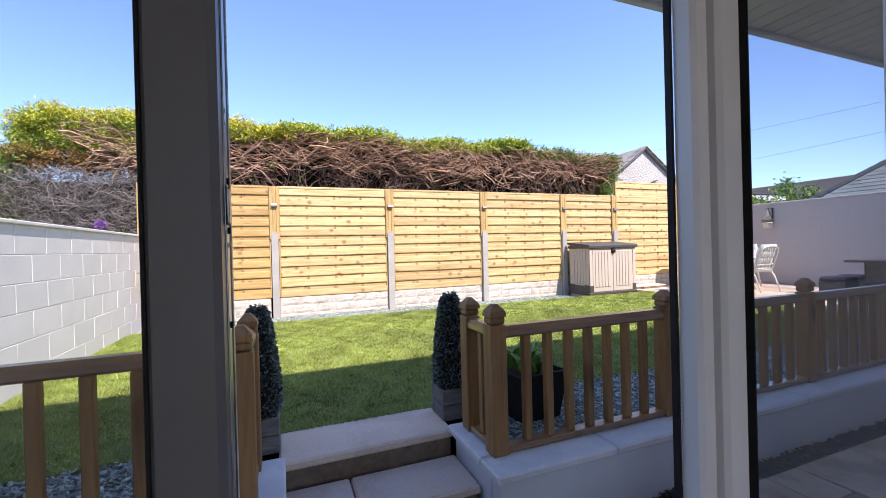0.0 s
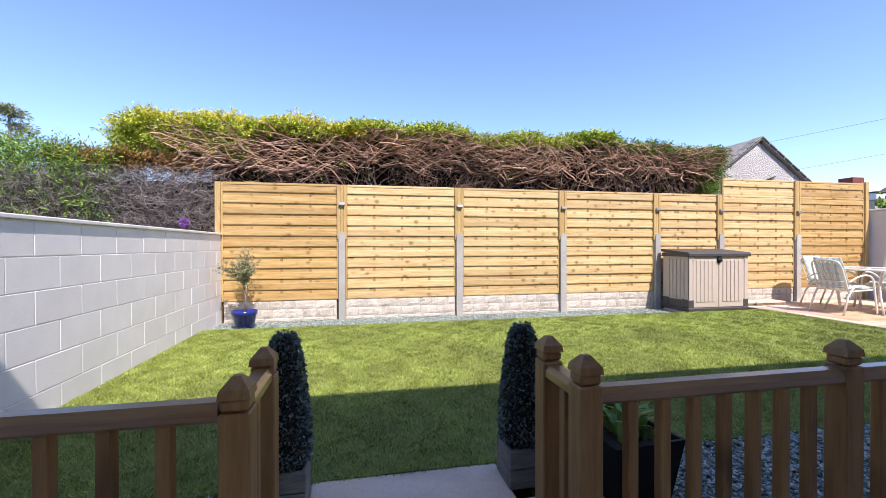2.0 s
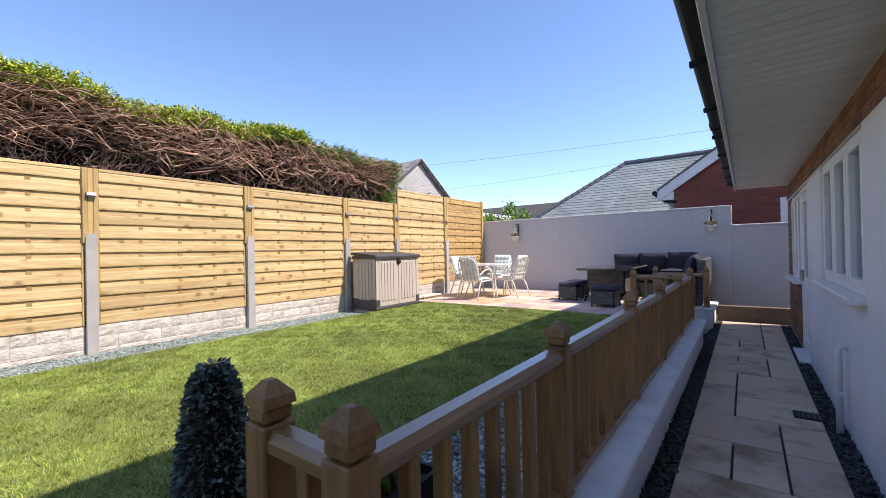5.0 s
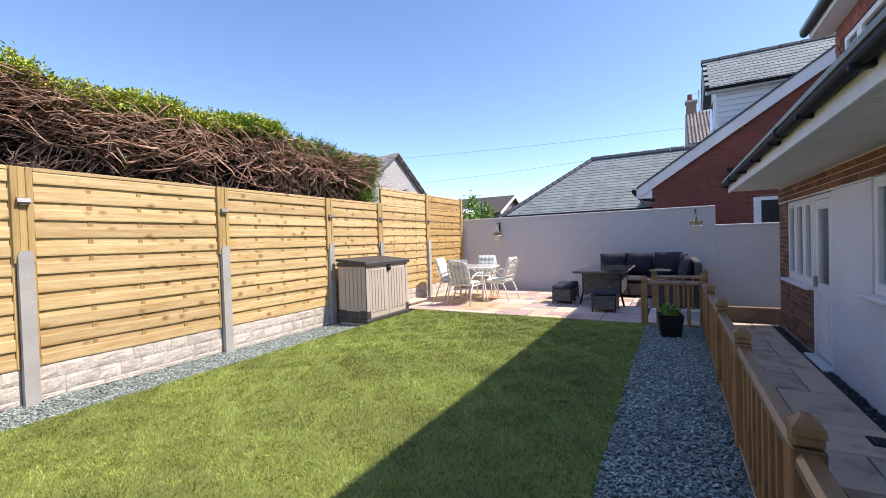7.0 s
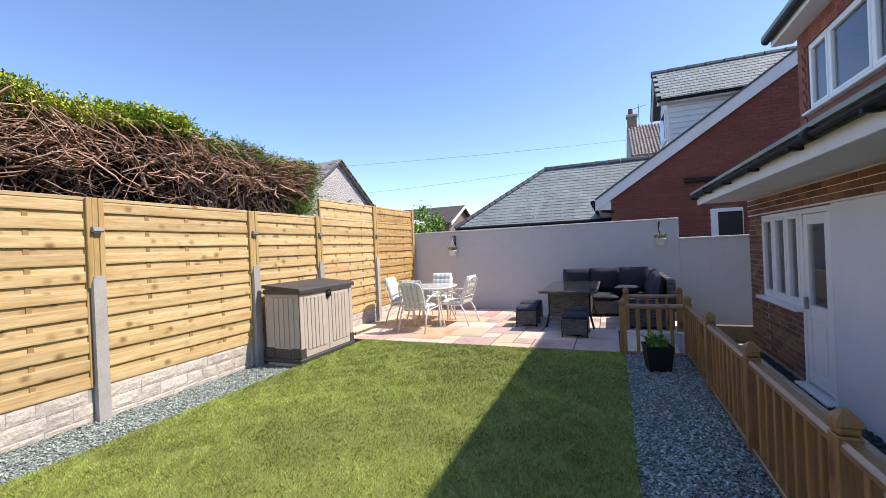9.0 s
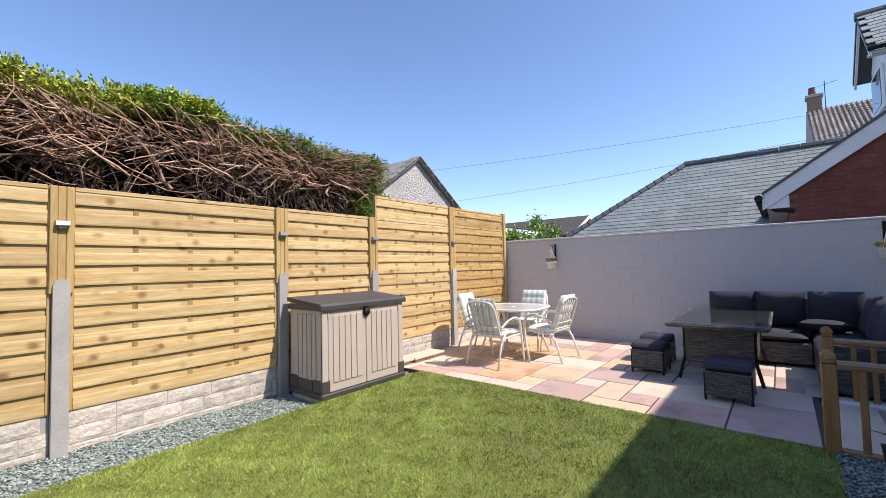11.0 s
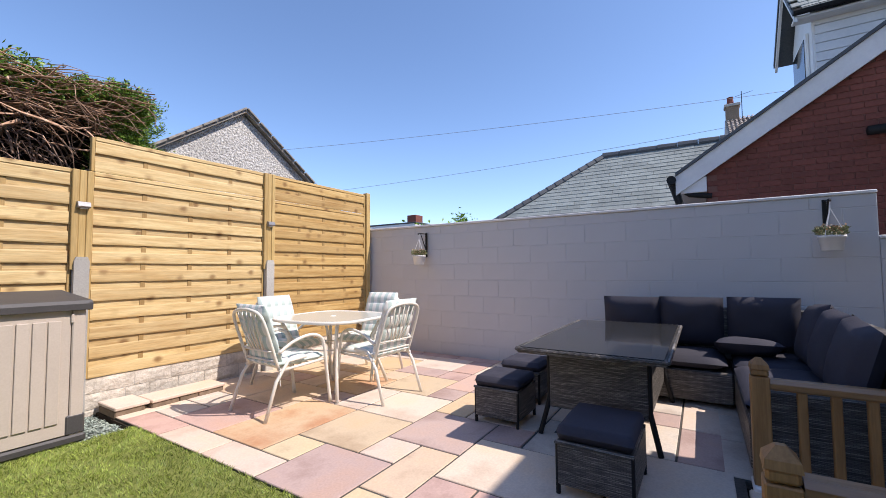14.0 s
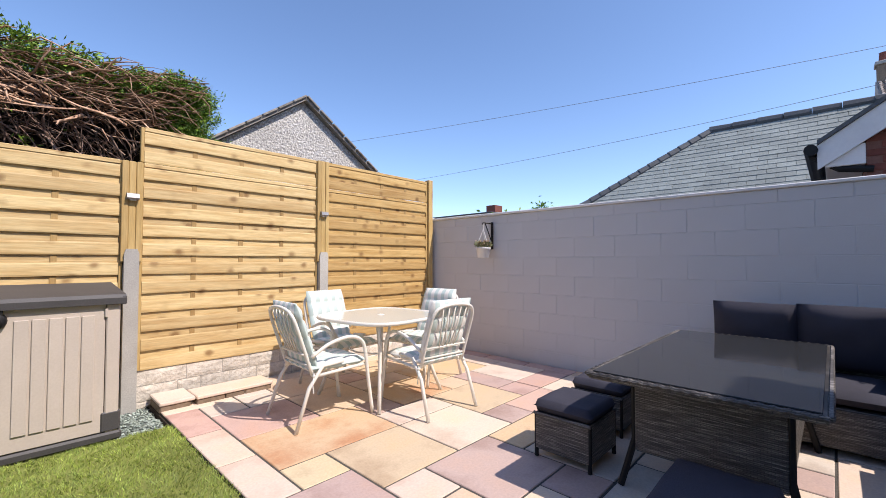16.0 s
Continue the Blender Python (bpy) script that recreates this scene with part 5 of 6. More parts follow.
# ---- plants in pots ----
def topiary(x, y, seed):
    t = thing("topiary", "artificial box topiary cone in a weathered wooden planter", "topiary", pose(x, y, 0.418), "topiaries at the steps")
    for s in (-1, 1):
        for r in range(2):
            part("planter_board", Mesh().span(-0.095, 0.095, s * 0.095, s * 0.078, r * 0.093, r * 0.093 + 0.088, 0.004), LEADGREY, t, "grey weathered board")
            part("planter_board", Mesh().span(s * 0.095, s * 0.078, -0.077, 0.077, r * 0.093, r * 0.093 + 0.088, 0.004), LEADGREY, t, "grey weathered board")
    part("soil", Mesh().span(-0.076, 0.076, -0.076, 0.076, 0.01, 0.165, 0.004), SOIL, t)
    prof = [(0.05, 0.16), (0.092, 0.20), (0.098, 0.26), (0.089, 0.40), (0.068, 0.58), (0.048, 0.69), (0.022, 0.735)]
    # Near-black cone supplies the shade between the leaves.
    part("core", Mesh().lathe(prof, n=14), FOLIAGESHADE, t, "near-black core standing in for shade between the leaves", True)
    g = np.random.default_rng(seed)
    n = 3600
    z = 0.17 + 0.57 * g.random(n) ** 1.15
    r = np.interp(z, [q[1] for q in prof], [q[0] for q in prof]) + 0.004
    a = g.uniform(0, 6.28, n)
    c = np.column_stack([r * np.cos(a), r * np.sin(a), z])
    d = np.column_stack([np.cos(a), np.sin(a), g.uniform(-0.4, 0.9, n)]) + g.normal(0, 0.35, (n, 3))
    v, f = leaves(c, d, g.uniform(0.014, 0.026, n), g.uniform(0.010, 0.016, n), g)
    raw("foliage", v, f, LEAF_BOX, t, "small blue-green plastic leaves", "stuff")


topiary(-0.27, 2.80, 1)
topiary(0.81, 2.79, 2)


def square_pot(x, y, rz, seed, k0=1.0):
    t = thing("plant_pot", "square black plastic pot with green strap-leaved plant", "plant pot", pose(x, y, 0.415, 0, 0, rz), "black pots on slate")
    a, b, hh = 0.135 * k0, 0.175 * k0, 0.28
    m = Mesh()
    m.v = [(-a, -a, 0), (a, -a, 0), (a, a, 0), (-a, a, 0), (-b, -b, hh), (b, -b, hh), (b, b, hh), (-b, b, hh), (-b + 0.014, -b + 0.014, hh), (b - 0.014, -b + 0.014, hh), (b - 0.014, b - 0.014, hh), (-b + 0.014, b - 0.014, hh), (-b + 0.02, -b + 0.02, hh - 0.04), (b - 0.02, -b + 0.02, hh - 0.04), (b - 0.02, b - 0.02, hh - 0.04), (-b + 0.02, b - 0.02, hh - 0.04)]
    m.f = [(3, 2, 1, 0)] + [(i, (i + 1) % 4, (i + 1) % 4 + 4, i + 4) for i in range(4)] + [(i + 4, (i + 1) % 4 + 4, (i + 1) % 4 + 8, i + 8) for i in range(4)] + [(i + 8, (i + 1) % 4 + 8, (i + 1) % 4 + 12, i + 12) for i in range(4)] + [(12, 13, 14, 15)]
    part("pot", m, BLACK, t, "black plastic pot")
    part("soil", Mesh().span(-b + 0.021, b - 0.021, -b + 0.021, b - 0.021, hh - 0.05, hh - 0.025, 0.006), SOIL, t)
    g = random.Random(seed)
    for k in range(46):
        az, ln, w = g.uniform(0, 6.28), g.uniform(0.14, 0.25), g.uniform(0.012, 0.022)
        ox, oy = g.uniform(-0.09, 0.09), g.uniform(-0.09, 0.09)
        st = g.uniform(0.95, 1.38)
        me = Mesh()
        for i in range(6):
            u = i / 5
            rr, z = ln * (0.25 + 0.6 * u) * u * (1.6 - st) * 1.4, hh - 0.03 + ln * st * (u - 0.45 * u * u)
            ww = w * math.sin(math.pi * min(1, 0.18 + 0.82 * u)) + 0.001
            px, py = ox + rr * math.cos(az), oy + rr * math.sin(az)
            me.v += [(px - ww * math.sin(az), py + ww * math.cos(az), z), (px, py, z - 0.004), (px + ww * math.sin(az), py - ww * math.cos(az), z)]
        for i in range(5):
            q = i * 3
            me.f += [(q, q + 1, q + 4, q + 3), (q + 1, q + 2, q + 5, q + 4)]
        part("leaf", me, LEAF_POT, t, smooth=True)


square_pot(1.24, 2.62, 4, 1)
square_pot(6.28, 2.60, 8, 2, 0.80)

olive = thing("olive_tree", "small olive tree in a glossy blue pot by the fence", "potted tree", pose(-1.56, 7.16, 0.372))
part("pot", Mesh().lathe([(0.105, 0.0), (0.12, 0.01), (0.155, 0.20), (0.168, 0.205), (0.170, 0.255), (0.158, 0.258), (0.145, 0.20)], n=28), BLUEGLAZE, olive, "glossy cobalt blue pot", True)
part("soil", Mesh().lathe([(0.142, 0.19), (0.142, 0.215)], n=20), SOIL, olive)
part("trunk", Mesh().tube([(0, 0, 0.2), (0.012, 0.005, 0.45), (-0.006, 0.0, 0.66), (0.004, 0.004, 0.86)], [0.017, 0.015, 0.013, 0.009], 8), BARK, olive, smooth=True)
g = np.random.default_rng(5)
paths, tips = [], []
for k in range(46):
    a, e, L = g.uniform(0, 6.28), g.uniform(-0.1, 1.3), g.uniform(0.18, 0.36)
    p0 = np.array([0, 0, g.uniform(0.62, 0.86)])
    d = np.array([math.cos(a) * math.cos(e), math.sin(a) * math.cos(e), math.sin(e)])
    p1 = p0 + d * L * 0.5 + g.normal(0, 0.015, 3)
    p2 = p1 + (d + np.array([0, 0, 0.25])) * L * 0.5 + g.normal(0, 0.02, 3)
    paths.append([p0, p1, p2])
    for u in g.random(34):
        tips.append(p0 + (p1 - p0) * u * 2 if u < 0.5 else p1 + (p2 - p1) * (u * 2 - 1))
v, f = sticks(np.array(paths), np.tile([[0.006, 0.004, 0.002]], (46, 1)))
raw("twigs", v, f, BARK, olive, "thin grey branches", "stuff")
tips = np.array(tips)
v, f = leaves(tips, g.normal(0, 1, tips.shape) + [0, 0, 0.4], g.uniform(0.035, 0.06, len(tips)), g.uniform(0.010, 0.016, len(tips)), g)
raw("crown", v, f, LEAF_OLIVE, olive, "sparse grey-green olive leaves", "stuff")


def hanging_basket(y, z, seed, out):
    t = thing("hanging_basket", "white hanging pot with trailing flowers on a wall bracket", "hanging pot", pose(10.47, y, z), "pots on the grey wall")
    part("bracket", Mesh().span(-0.022, -0.004, -0.016, 0.016, 0.10, 0.46, 0.004), BLACK, t, "black wall bracket")
    part("bracket_arm", Mesh().tube([(-0.01, 0, 0.44), (-out, 0, 0.44), (-out - 0.02, 0, 0.42)], 0.008, 6), BLACK, t)
    part("bracket_brace", Mesh().tube([(-0.01, 0, 0.18), (-out * 0.8, 0, 0.44)], 0.007, 6), BLACK, t)
    for k in range(3):
        a = k * 2.094 + 0.4
        part("hanger", Mesh().tube([(-out + 0.10 * math.cos(a), 0.10 * math.sin(a), 0.10), (-out, 0, 0.36), (-out, 0, 0.425)], 0.004, 5), WHITEPAINT, t, "white plastic hanger")
    part("pot", Mesh().lathe([(0.068, -0.01), (0.073, -0.006), (0.090, 0.10), (0.096, 0.102), (0.096, 0.12), (0.086, 0.12), (0.082, 0.09)], (-out, 0, 0), 20), WHITEPAINT, t, "white plastic pot", True)
    g = np.random.default_rng(seed)
    n = 260
    a, r = g.uniform(0, 6.28, n), 0.10 * np.sqrt(g.random(n))
    c = np.column_stack([-out + r * np.cos(a), r * np.sin(a), 0.125 + g.uniform(0, 0.06, n)])
    v, f = leaves(c, np.column_stack([np.cos(a), np.sin(a), g.uniform(0.1, 1.2, n)]), g.uniform(0.022, 0.042, n), g.uniform(0.014, 0.025, n), g)
    raw("foliage", v, f, LEAF_OLIVE, t, "green trailing leaves", "stuff")
    v, f = leaves(c[:110] + [0, 0, 0.02], g.normal(0, 1, (110, 3)) + [0, 0, 1], np.full(110, 0.022), np.full(110, 0.02), g)
    raw("flowers", v, f, PETAL_MIX, t, "small cream and rust flowers", "stuff")


hanging_basket(6.52, 1.70, 3, 0.20)
hanging_basket(2.13, 1.76, 4, 0.20)


# ---- hedges ----
def twiggy(t, name, x0, x1, y0, y1, z0, z1, n, mat, label, seed, horiz=0.8, r=(0.003, 0.010), ln=(0.25, 0.8)):
    g = np.random.default_rng(seed)
    p = np.column_stack([g.uniform(x0, x1, n), y0 + (y1 - y0) * g.random(n) ** 1.6, g.uniform(z0, z1, n)])
    side = np.where(g.random(n) < 0.5, -1.0, 1.0)
    d = np.column_stack([side * g.uniform(0.3, 1, n) * horiz, g.normal(-0.15, 0.35, n), g.normal(0.25, 0.45, n) + (1 - horiz)])
    d /= np.linalg.norm(d, axis=1, keepdims=True)
    L = g.uniform(*ln, n)[:, None]
    k1 = p + d * L * 0.35 + g.normal(0, 0.035, (n, 3))
    k2 = p + d * L * 0.7 + g.normal(0, 0.06, (n, 3))
    k3 = p + d * L + g.normal(0, 0.08, (n, 3))
    paths = np.stack([p, k1, k2, k3], axis=1)
    paths[:, :, 1] = np.maximum(paths[:, :, 1], y0 - 0.12)
    paths[:, :, 2] = np.minimum(paths[:, :, 2], z1 + 0.12)
    rad = g.uniform(*r, n)[:, None] * np.array([[1.0, 0.8, 0.6, 0.3]])
    v, f = sticks(paths, rad)
    raw(name, v, f, mat, t, label, "stuff")


def sprays(t, name, x0, x1, y0, y1, top, depth, n, per, mat, label, seed, size=(0.03, 0.075), spread=0.16, up=0.6, broad=0.32):
    """Foliage of many small clumps; top: height as a function of x and y."""
    g = np.random.default_rng(seed)
    cx, cy = g.uniform(x0, x1, n), g.uniform(y0, y1, n)
    cz = np.array([top(a, b) for a, b in zip(cx, cy)]) - depth * g.random(n) ** 1.7
    cen = np.repeat(np.column_stack([cx, cy, cz]), per, axis=0)
    axis = np.repeat(g.normal(0, 1, (n, 3)) * [1, 1, 0.5] + [0, -0.4, up], per, axis=0)
    axis /= np.linalg.norm(axis, axis=1, keepdims=True)
    k = len(cen)
    pos = cen + axis * (g.random(k)[:, None] * spread) + g.normal(0, spread * 0.16, (k, 3))
    v, f = leaves(pos, axis + g.normal(0, 0.55, (k, 3)), g.uniform(*size, k), g.uniform(*size, k) * broad, g)
    raw(name, v, f, mat, t, label, "stuff")


hedge = thing("hedge", "tall cut-back conifer hedge, bare brown twigs under green top", "hedge", pose(0, 0, 0))
htop = lambda x, y: 3.62 + 0.06 * math.sin(1.7 * x) + 0.05 * math.sin(4.3 * x + 1) - 0.05 * max(0, x - 4) * 0.3 - 0.25 * max(0, x - 7.2) - 0.12 * max(0, -1.2 - x)
# Near-black body behind the twigs stands in for the hedge's inner shade.
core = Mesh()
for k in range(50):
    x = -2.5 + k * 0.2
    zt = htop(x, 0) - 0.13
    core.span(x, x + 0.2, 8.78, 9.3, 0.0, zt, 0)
part("hedge_core", core, FOLIAGESHADE, hedge, "near-black core standing in for shade inside the hedge")
wave = lambda p: 0.10 * np.sin(p[:, 0] * 1.3) + 0.07 * np.sin(p[:, 0] * 3.7 + 1)


def layered(name, n, mat, label, seed, y0, y1, z0, z1, r, ln, rise, wander, toward=-0.25, holes=True):
    """Twigs cut back on the face of the hedge, lying one over another in drifts, with hollows low down."""
    g = np.random.default_rng(seed)
    p = np.column_stack([g.uniform(-2.9, 7.2, n), y0 + (y1 - y0) * g.random(n), z0 + (z1 - z0) * g.random(n)])
    p[:, 2] += wave(p)
    if holes:
        hollow = np.sin(1.9 * p[:, 0] + 0.6) + np.sin(4.3 * p[:, 0] + 2 + 2 * p[:, 2])
        p = p[(p[:, 2] > 2.98 + 0.1 * np.sin(3.1 * p[:, 0])) | (hollow < 0.25) | (g.random(n) < 0.10)]
        n = len(p)
    drift = np.sin(p[:, 0] * 0.9 + 2.2 * p[:, 2]) + g.normal(0, 0.5, n)
    side = np.where(drift > 0, 1.0, -1.0)
    d = np.column_stack([side * g.uniform(0.4, 1, n), g.normal(toward, 0.3, n), g.normal(*rise, n)])
    d /= np.linalg.norm(d, axis=1, keepdims=True)
    L = g.uniform(*ln, n)[:, None]
    steps = [p]
    for k in range(4):
        d = d + g.normal(0, wander, (n, 3))
        d /= np.linalg.norm(d, axis=1, keepdims=True)
        steps.append(steps[-1] + d * L / 4)
    paths = np.stack(steps, axis=1)
    paths[:, :, 1] = np.maximum(paths[:, :, 1], y0 - 0.14)
    paths[:, :, 2] = np.minimum(paths[:, :, 2], 3.53)
    paths[:, :, 0] = np.clip(paths[:, :, 0], -2.95 + 0.25 * np.sin(9 * paths[:, :, 2]), 7.5)
    rad = g.uniform(*r, n)[:, None] * np.array([[1.0, 0.9, 0.75, 0.6, 0.4]])
    v, f = sticks(paths, rad)
    raw(name, v, f, mat, hedge, label, "stuff")
    return paths


layered("inner_twig_mass", 1500, TWIG, "tangled grey-brown inner twigs", 1, 8.50, 8.75, 1.8, 3.0, (0.003, 0.008), (0.2, 0.6), (0.6, 0.6), 0.35)
layered("stem_mass", 420, TWIG, "curved bare rising stems", 2, 8.30, 8.60, 1.9, 2.75, (0.007, 0.016), (0.4, 0.8), (1.3, 0.6), 0.30, holes=False)
layered("red_twig_mass", 2300, TWIGRED, "dense red-brown cut-back twigs", 3, 8.14, 8.50, 2.88, 3.46, (0.005, 0.012), (0.25, 0.75), (0.05, 0.26), 0.22, -0.45)
layered("low_twig_mass", 1500, TWIG, "tangled brown twigs above the fence", 8, 8.22, 8.5, 2.1, 2.95, (0.003, 0.008), (0.2, 0.55), (0.2, 0.6), 0.34)
boughs = layered("bough_mass", 110, TWIGRED, "thicker cut boughs", 9, 8.12, 8.35, 2.75, 3.38, (0.012, 0.024), (0.3, 0.75), (0.1, 0.3), 0.16, -0.5, holes=False)
g = np.random.default_rng(21)
for k in range(0, len(boughs), 2):
    tip, way = Vector(boughs[k, 0]), Vector(boughs[k, 0] - boughs[k, 1]).normalized()
    part("cut_end", Mesh().tube([tip - way * 0.004, tip + way * 0.006], float(g.uniform(0.014, 0.028)), 7), CUTWOOD, hedge, "pale sawn branch end")
sprays(hedge, "foliage", -2.2, 5.0, 8.10, 9.2, lambda x, y: htop(x, y) + 0.02 - 0.10 * max(0.0, 8.45 - y), 0.17, 4200, 20, LEAF_HEDGE, "yellow-green clipped foliage on top", 4, (0.026, 0.058), 0.11, 0.35, 0.52)
sprays(hedge, "green_foliage", 4.2, 7.5, 8.12, 9.2, lambda x, y: htop(x, y) - 0.03, 0.18, 1700, 26, LEAF_GREEN, "darker green foliage on top", 14, (0.026, 0.060), 0.13, 0.25, 0.36)
sprays(hedge, "end_foliage", 7.2, 7.6, 8.25, 9.2, lambda x, y: 3.44, 0.85, 1400, 28, LEAF_GREEN, "fresh green foliage at the hedge end", 5, (0.02, 0.055), 0.16)
crest = lambda x, y: 3.65 + 0.05 * math.sin(5 * x) - 0.30 * max(0, -3.2 - x)
sprays(hedge, "golden_foliage", -3.7, 0.2, 8.15, 9.2, crest, 0.20, 1900, 24, LEAF_GOLD, "golden yellow foliage on top", 6, (0.026, 0.06), 0.14, 0.3, 0.40)
sprays(hedge, "west_foliage", -3.8, -1.7, 8.15, 9.0, lambda x, y: crest(x, y) - 0.08 - 0.12 * max(0, x + 2.9), 0.50, 2000, 26, LEAF_HEDGE, "soft green sprays at the hedge end", 16, (0.03, 0.07), 0.18, 0.15, 0.30)
sprays(hedge, "shoots", -2.0, 7.2, 8.2, 8.5, lambda x, y: 3.1, 1.0, 50, 14, LEAF_GREEN, "scattered green shoots among twigs", 7)

dead = thing("dead_hedge", "grey dead hedge behind the white wall", "hedge", pose(0, 0, 0))
twiggy(dead, "twig_mass", -5.6, -2.15, 8.0, 8.45, 1.0, 2.66, 7000, TWIGGREY, "dense grey dead twigs", 8, 0.9, (0.003, 0.007), (0.12, 0.36))
# Shade behind the dead twigs is this near-black body.
part("hedge_core", Mesh().span(-6.0, -2.06, 8.42, 8.9, 0, 2.60, 0), FOLIAGESHADE, dead, "near-black core standing in for shade inside the hedge")
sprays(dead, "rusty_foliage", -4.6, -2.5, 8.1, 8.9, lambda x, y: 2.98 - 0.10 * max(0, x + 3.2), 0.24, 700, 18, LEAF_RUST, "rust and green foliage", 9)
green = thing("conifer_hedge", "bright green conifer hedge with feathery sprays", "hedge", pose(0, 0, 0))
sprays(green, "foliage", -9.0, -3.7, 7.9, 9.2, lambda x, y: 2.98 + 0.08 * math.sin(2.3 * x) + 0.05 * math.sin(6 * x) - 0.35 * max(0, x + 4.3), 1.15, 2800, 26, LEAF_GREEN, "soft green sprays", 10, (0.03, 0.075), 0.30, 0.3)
# Shade behind the green sprays is this near-black body.
part("hedge_core", Mesh().span(-9.0, -4.2, 8.45, 9.2, 0, 2.55, 0), FOLIAGESHADE, green, "near-black core standing in for shade inside the hedge")
coni = thing("conifer_tree", "slender grey-green conifer tip above the hedge", "tree", pose(-6.2, 9.8, -0.15))
part("trunk", Mesh().tube([(0, 0, 0), (0.02, 0, 2.5), (0, 0, 4.3)], [0.09, 0.05, 0.008], 8), BARK, coni)
g = np.random.default_rng(12)
n = 60
zz = g.uniform(2.6, 4.25, n)
aa = g.uniform(0, 6.28, n)
ll = (4.45 - zz) * 0.42 + 0.05
p0 = np.column_stack([np.zeros(n), np.zeros(n), zz])
p2 = p0 + np.column_stack([np.cos(aa) * ll, np.sin(aa) * ll, 0.18 * ll])
v, f = sticks(np.stack([p0, (p0 + p2) / 2 + [0, 0, 0.03], p2], axis=1), np.tile([[0.010, 0.007, 0.003]], (n, 1)))
raw("limbs", v, f, BARK, coni, "thin limbs", "stuff")
rep = np.repeat(np.arange(n), 50)
u = g.random(len(rep))[:, None]
c = p0[rep] + (p2 - p0)[rep] * u + g.normal(0, 0.03, (len(rep), 3))
v, f = leaves(c, (p2 - p0)[rep] + g.normal(0, 0.25, (len(rep), 3)), g.uniform(0.05, 0.12, len(rep)), g.uniform(0.012, 0.02, len(rep)), g)
raw("crown", v, f, LEAF_OLIVE, coni, "feathery grey-green sprays", "stuff")
alli = thing("allium", "purple allium flower head above the white wall", "flower", pose(-2.62, 7.9, 0.3))
part("stem", Mesh().tube([(0, 0, 0), (0.01, 0, 1.55)], 0.008, 6), LEAF_POT, alli)
g = np.random.default_rng(3)
d = g.normal(0, 1, (320, 3))
d /= np.linalg.norm(d, axis=1, keepdims=True)
v, f = leaves(np.array([[0.01, 0, 1.6]]) + d * 0.045, d, np.full(320, 0.04), np.full(320, 0.016), g)
raw("petals", v, f, PETAL_PURPLE, alli, "purple petals", "stuff")


# ---- neighbouring houses ----
def slates(x_of, y_of, origin, du, dv, inside, nu, nv, su, sv, seed, thick=0.02):
    """Slates over a roof plane: origin, unit vectors along and up the slope."""
    nrm = Vector(du).cross(Vector(dv)).normalized()
    rot = Matrix((Vector(du), Vector(dv), nrm)).transposed().to_4x4()
    rot = rot @ Matrix.Rotation(radians(-4.0), 4, "X")
    m = Mesh()
    rnd = random.Random(seed)
    unit = Mesh().box((0, 0, 0), (su - 0.006, sv * 1.3, thick), 0.002)
    for j in range(nv):
        for i in range(nu):
            a, b = (i + (0.5 if j % 2 else 0)) * su, j * sv
            if not inside(a, b):
                continue
            p = Vector(origin) + Vector(du) * a + Vector(dv) * b + nrm * (0.024 + rnd.uniform(0, 0.004))
            m.add(unit.v, unit.f, Matrix.Translation(p) @ rot)
    return m


peb = thing("gable_house", "grey pebble-dashed gable end with tiled roof", "house", pose(8.93, 8.72, 0))
part("wall", Mesh().prism([(-2.2, 0), (2.2, 0), (2.2, 2.35), (0, 3.92), (-2.2, 2.35)], 1, 0.0, 6.0), PEBBLE, peb, "pebble-dashed wall")
for s in (-1, 1):
    slope = Mesh()
    slope.prism([(0, 3.93), (0, 3.98), (s * 2.5, 2.20), (s * 2.5, 2.15)], 1, -0.09, 6.1)
    part("roof_slope", slope, VERGE, peb, "weathered grey tiled roof")
    L = math.hypot(2.5, 1.78)
    for k in range(12):
        q = (k + 0.5) / 12
        part("verge_tile", Mesh().box((s * 2.5 * q, 0.0, 3.99 - 1.78 * q), (L / 12 - 0.02, 0.24, 0.030), 0.006, Matrix.Rotation(s * math.atan2(1.78, 2.5), 4, "Y")), VERGE, peb)
part("wall_cable", Mesh().tube([(-0.02, -0.03, 2.95), (0.45, -0.03, 3.12)], 0.012, 6), BLACK, peb)

hip = thing("slate_house", "low house with grey slate hipped roof behind the wall", "house", pose(0, 0, 0))
HX0, HX1, HZ0, HZ1 = 14.2, 17.8, 2.62, 4.76
part("wall", Mesh().span(15.95, 19.3, -4.0, 8.1, 0.0, 2.62, 0.01), WHITEPAINT, hip, "pale wall")
body = Mesh()
body.v = [(15.65, -4.2, HZ0), (15.65, 8.38, HZ0), (19.65, 8.38, HZ0), (19.65, -4.2, HZ0), (17.65, 5.3, HZ1), (17.65, -4.2, HZ1)]
body.f = [(0, 1, 4, 5), (1, 2, 4), (2, 3, 5, 4), (3, 0, 5), (0, 3, 2, 1)]
part("roof", body, RIDGE, hip, "grey slate roof")
sl = math.hypot(2.0, HZ1 - HZ0)
part("slating", slates(None, None, (15.65, 8.38, HZ0), (0, -1, 0), (2.0 / sl, 0, (HZ1 - HZ0) / sl), lambda a, b: a > b * 3.08 / sl + 0.02 and b < sl - 0.03, 42, 19, 0.30, 0.155, 5), SLATE, hip, "overlapping grey slates")["kind"] = "stuff"
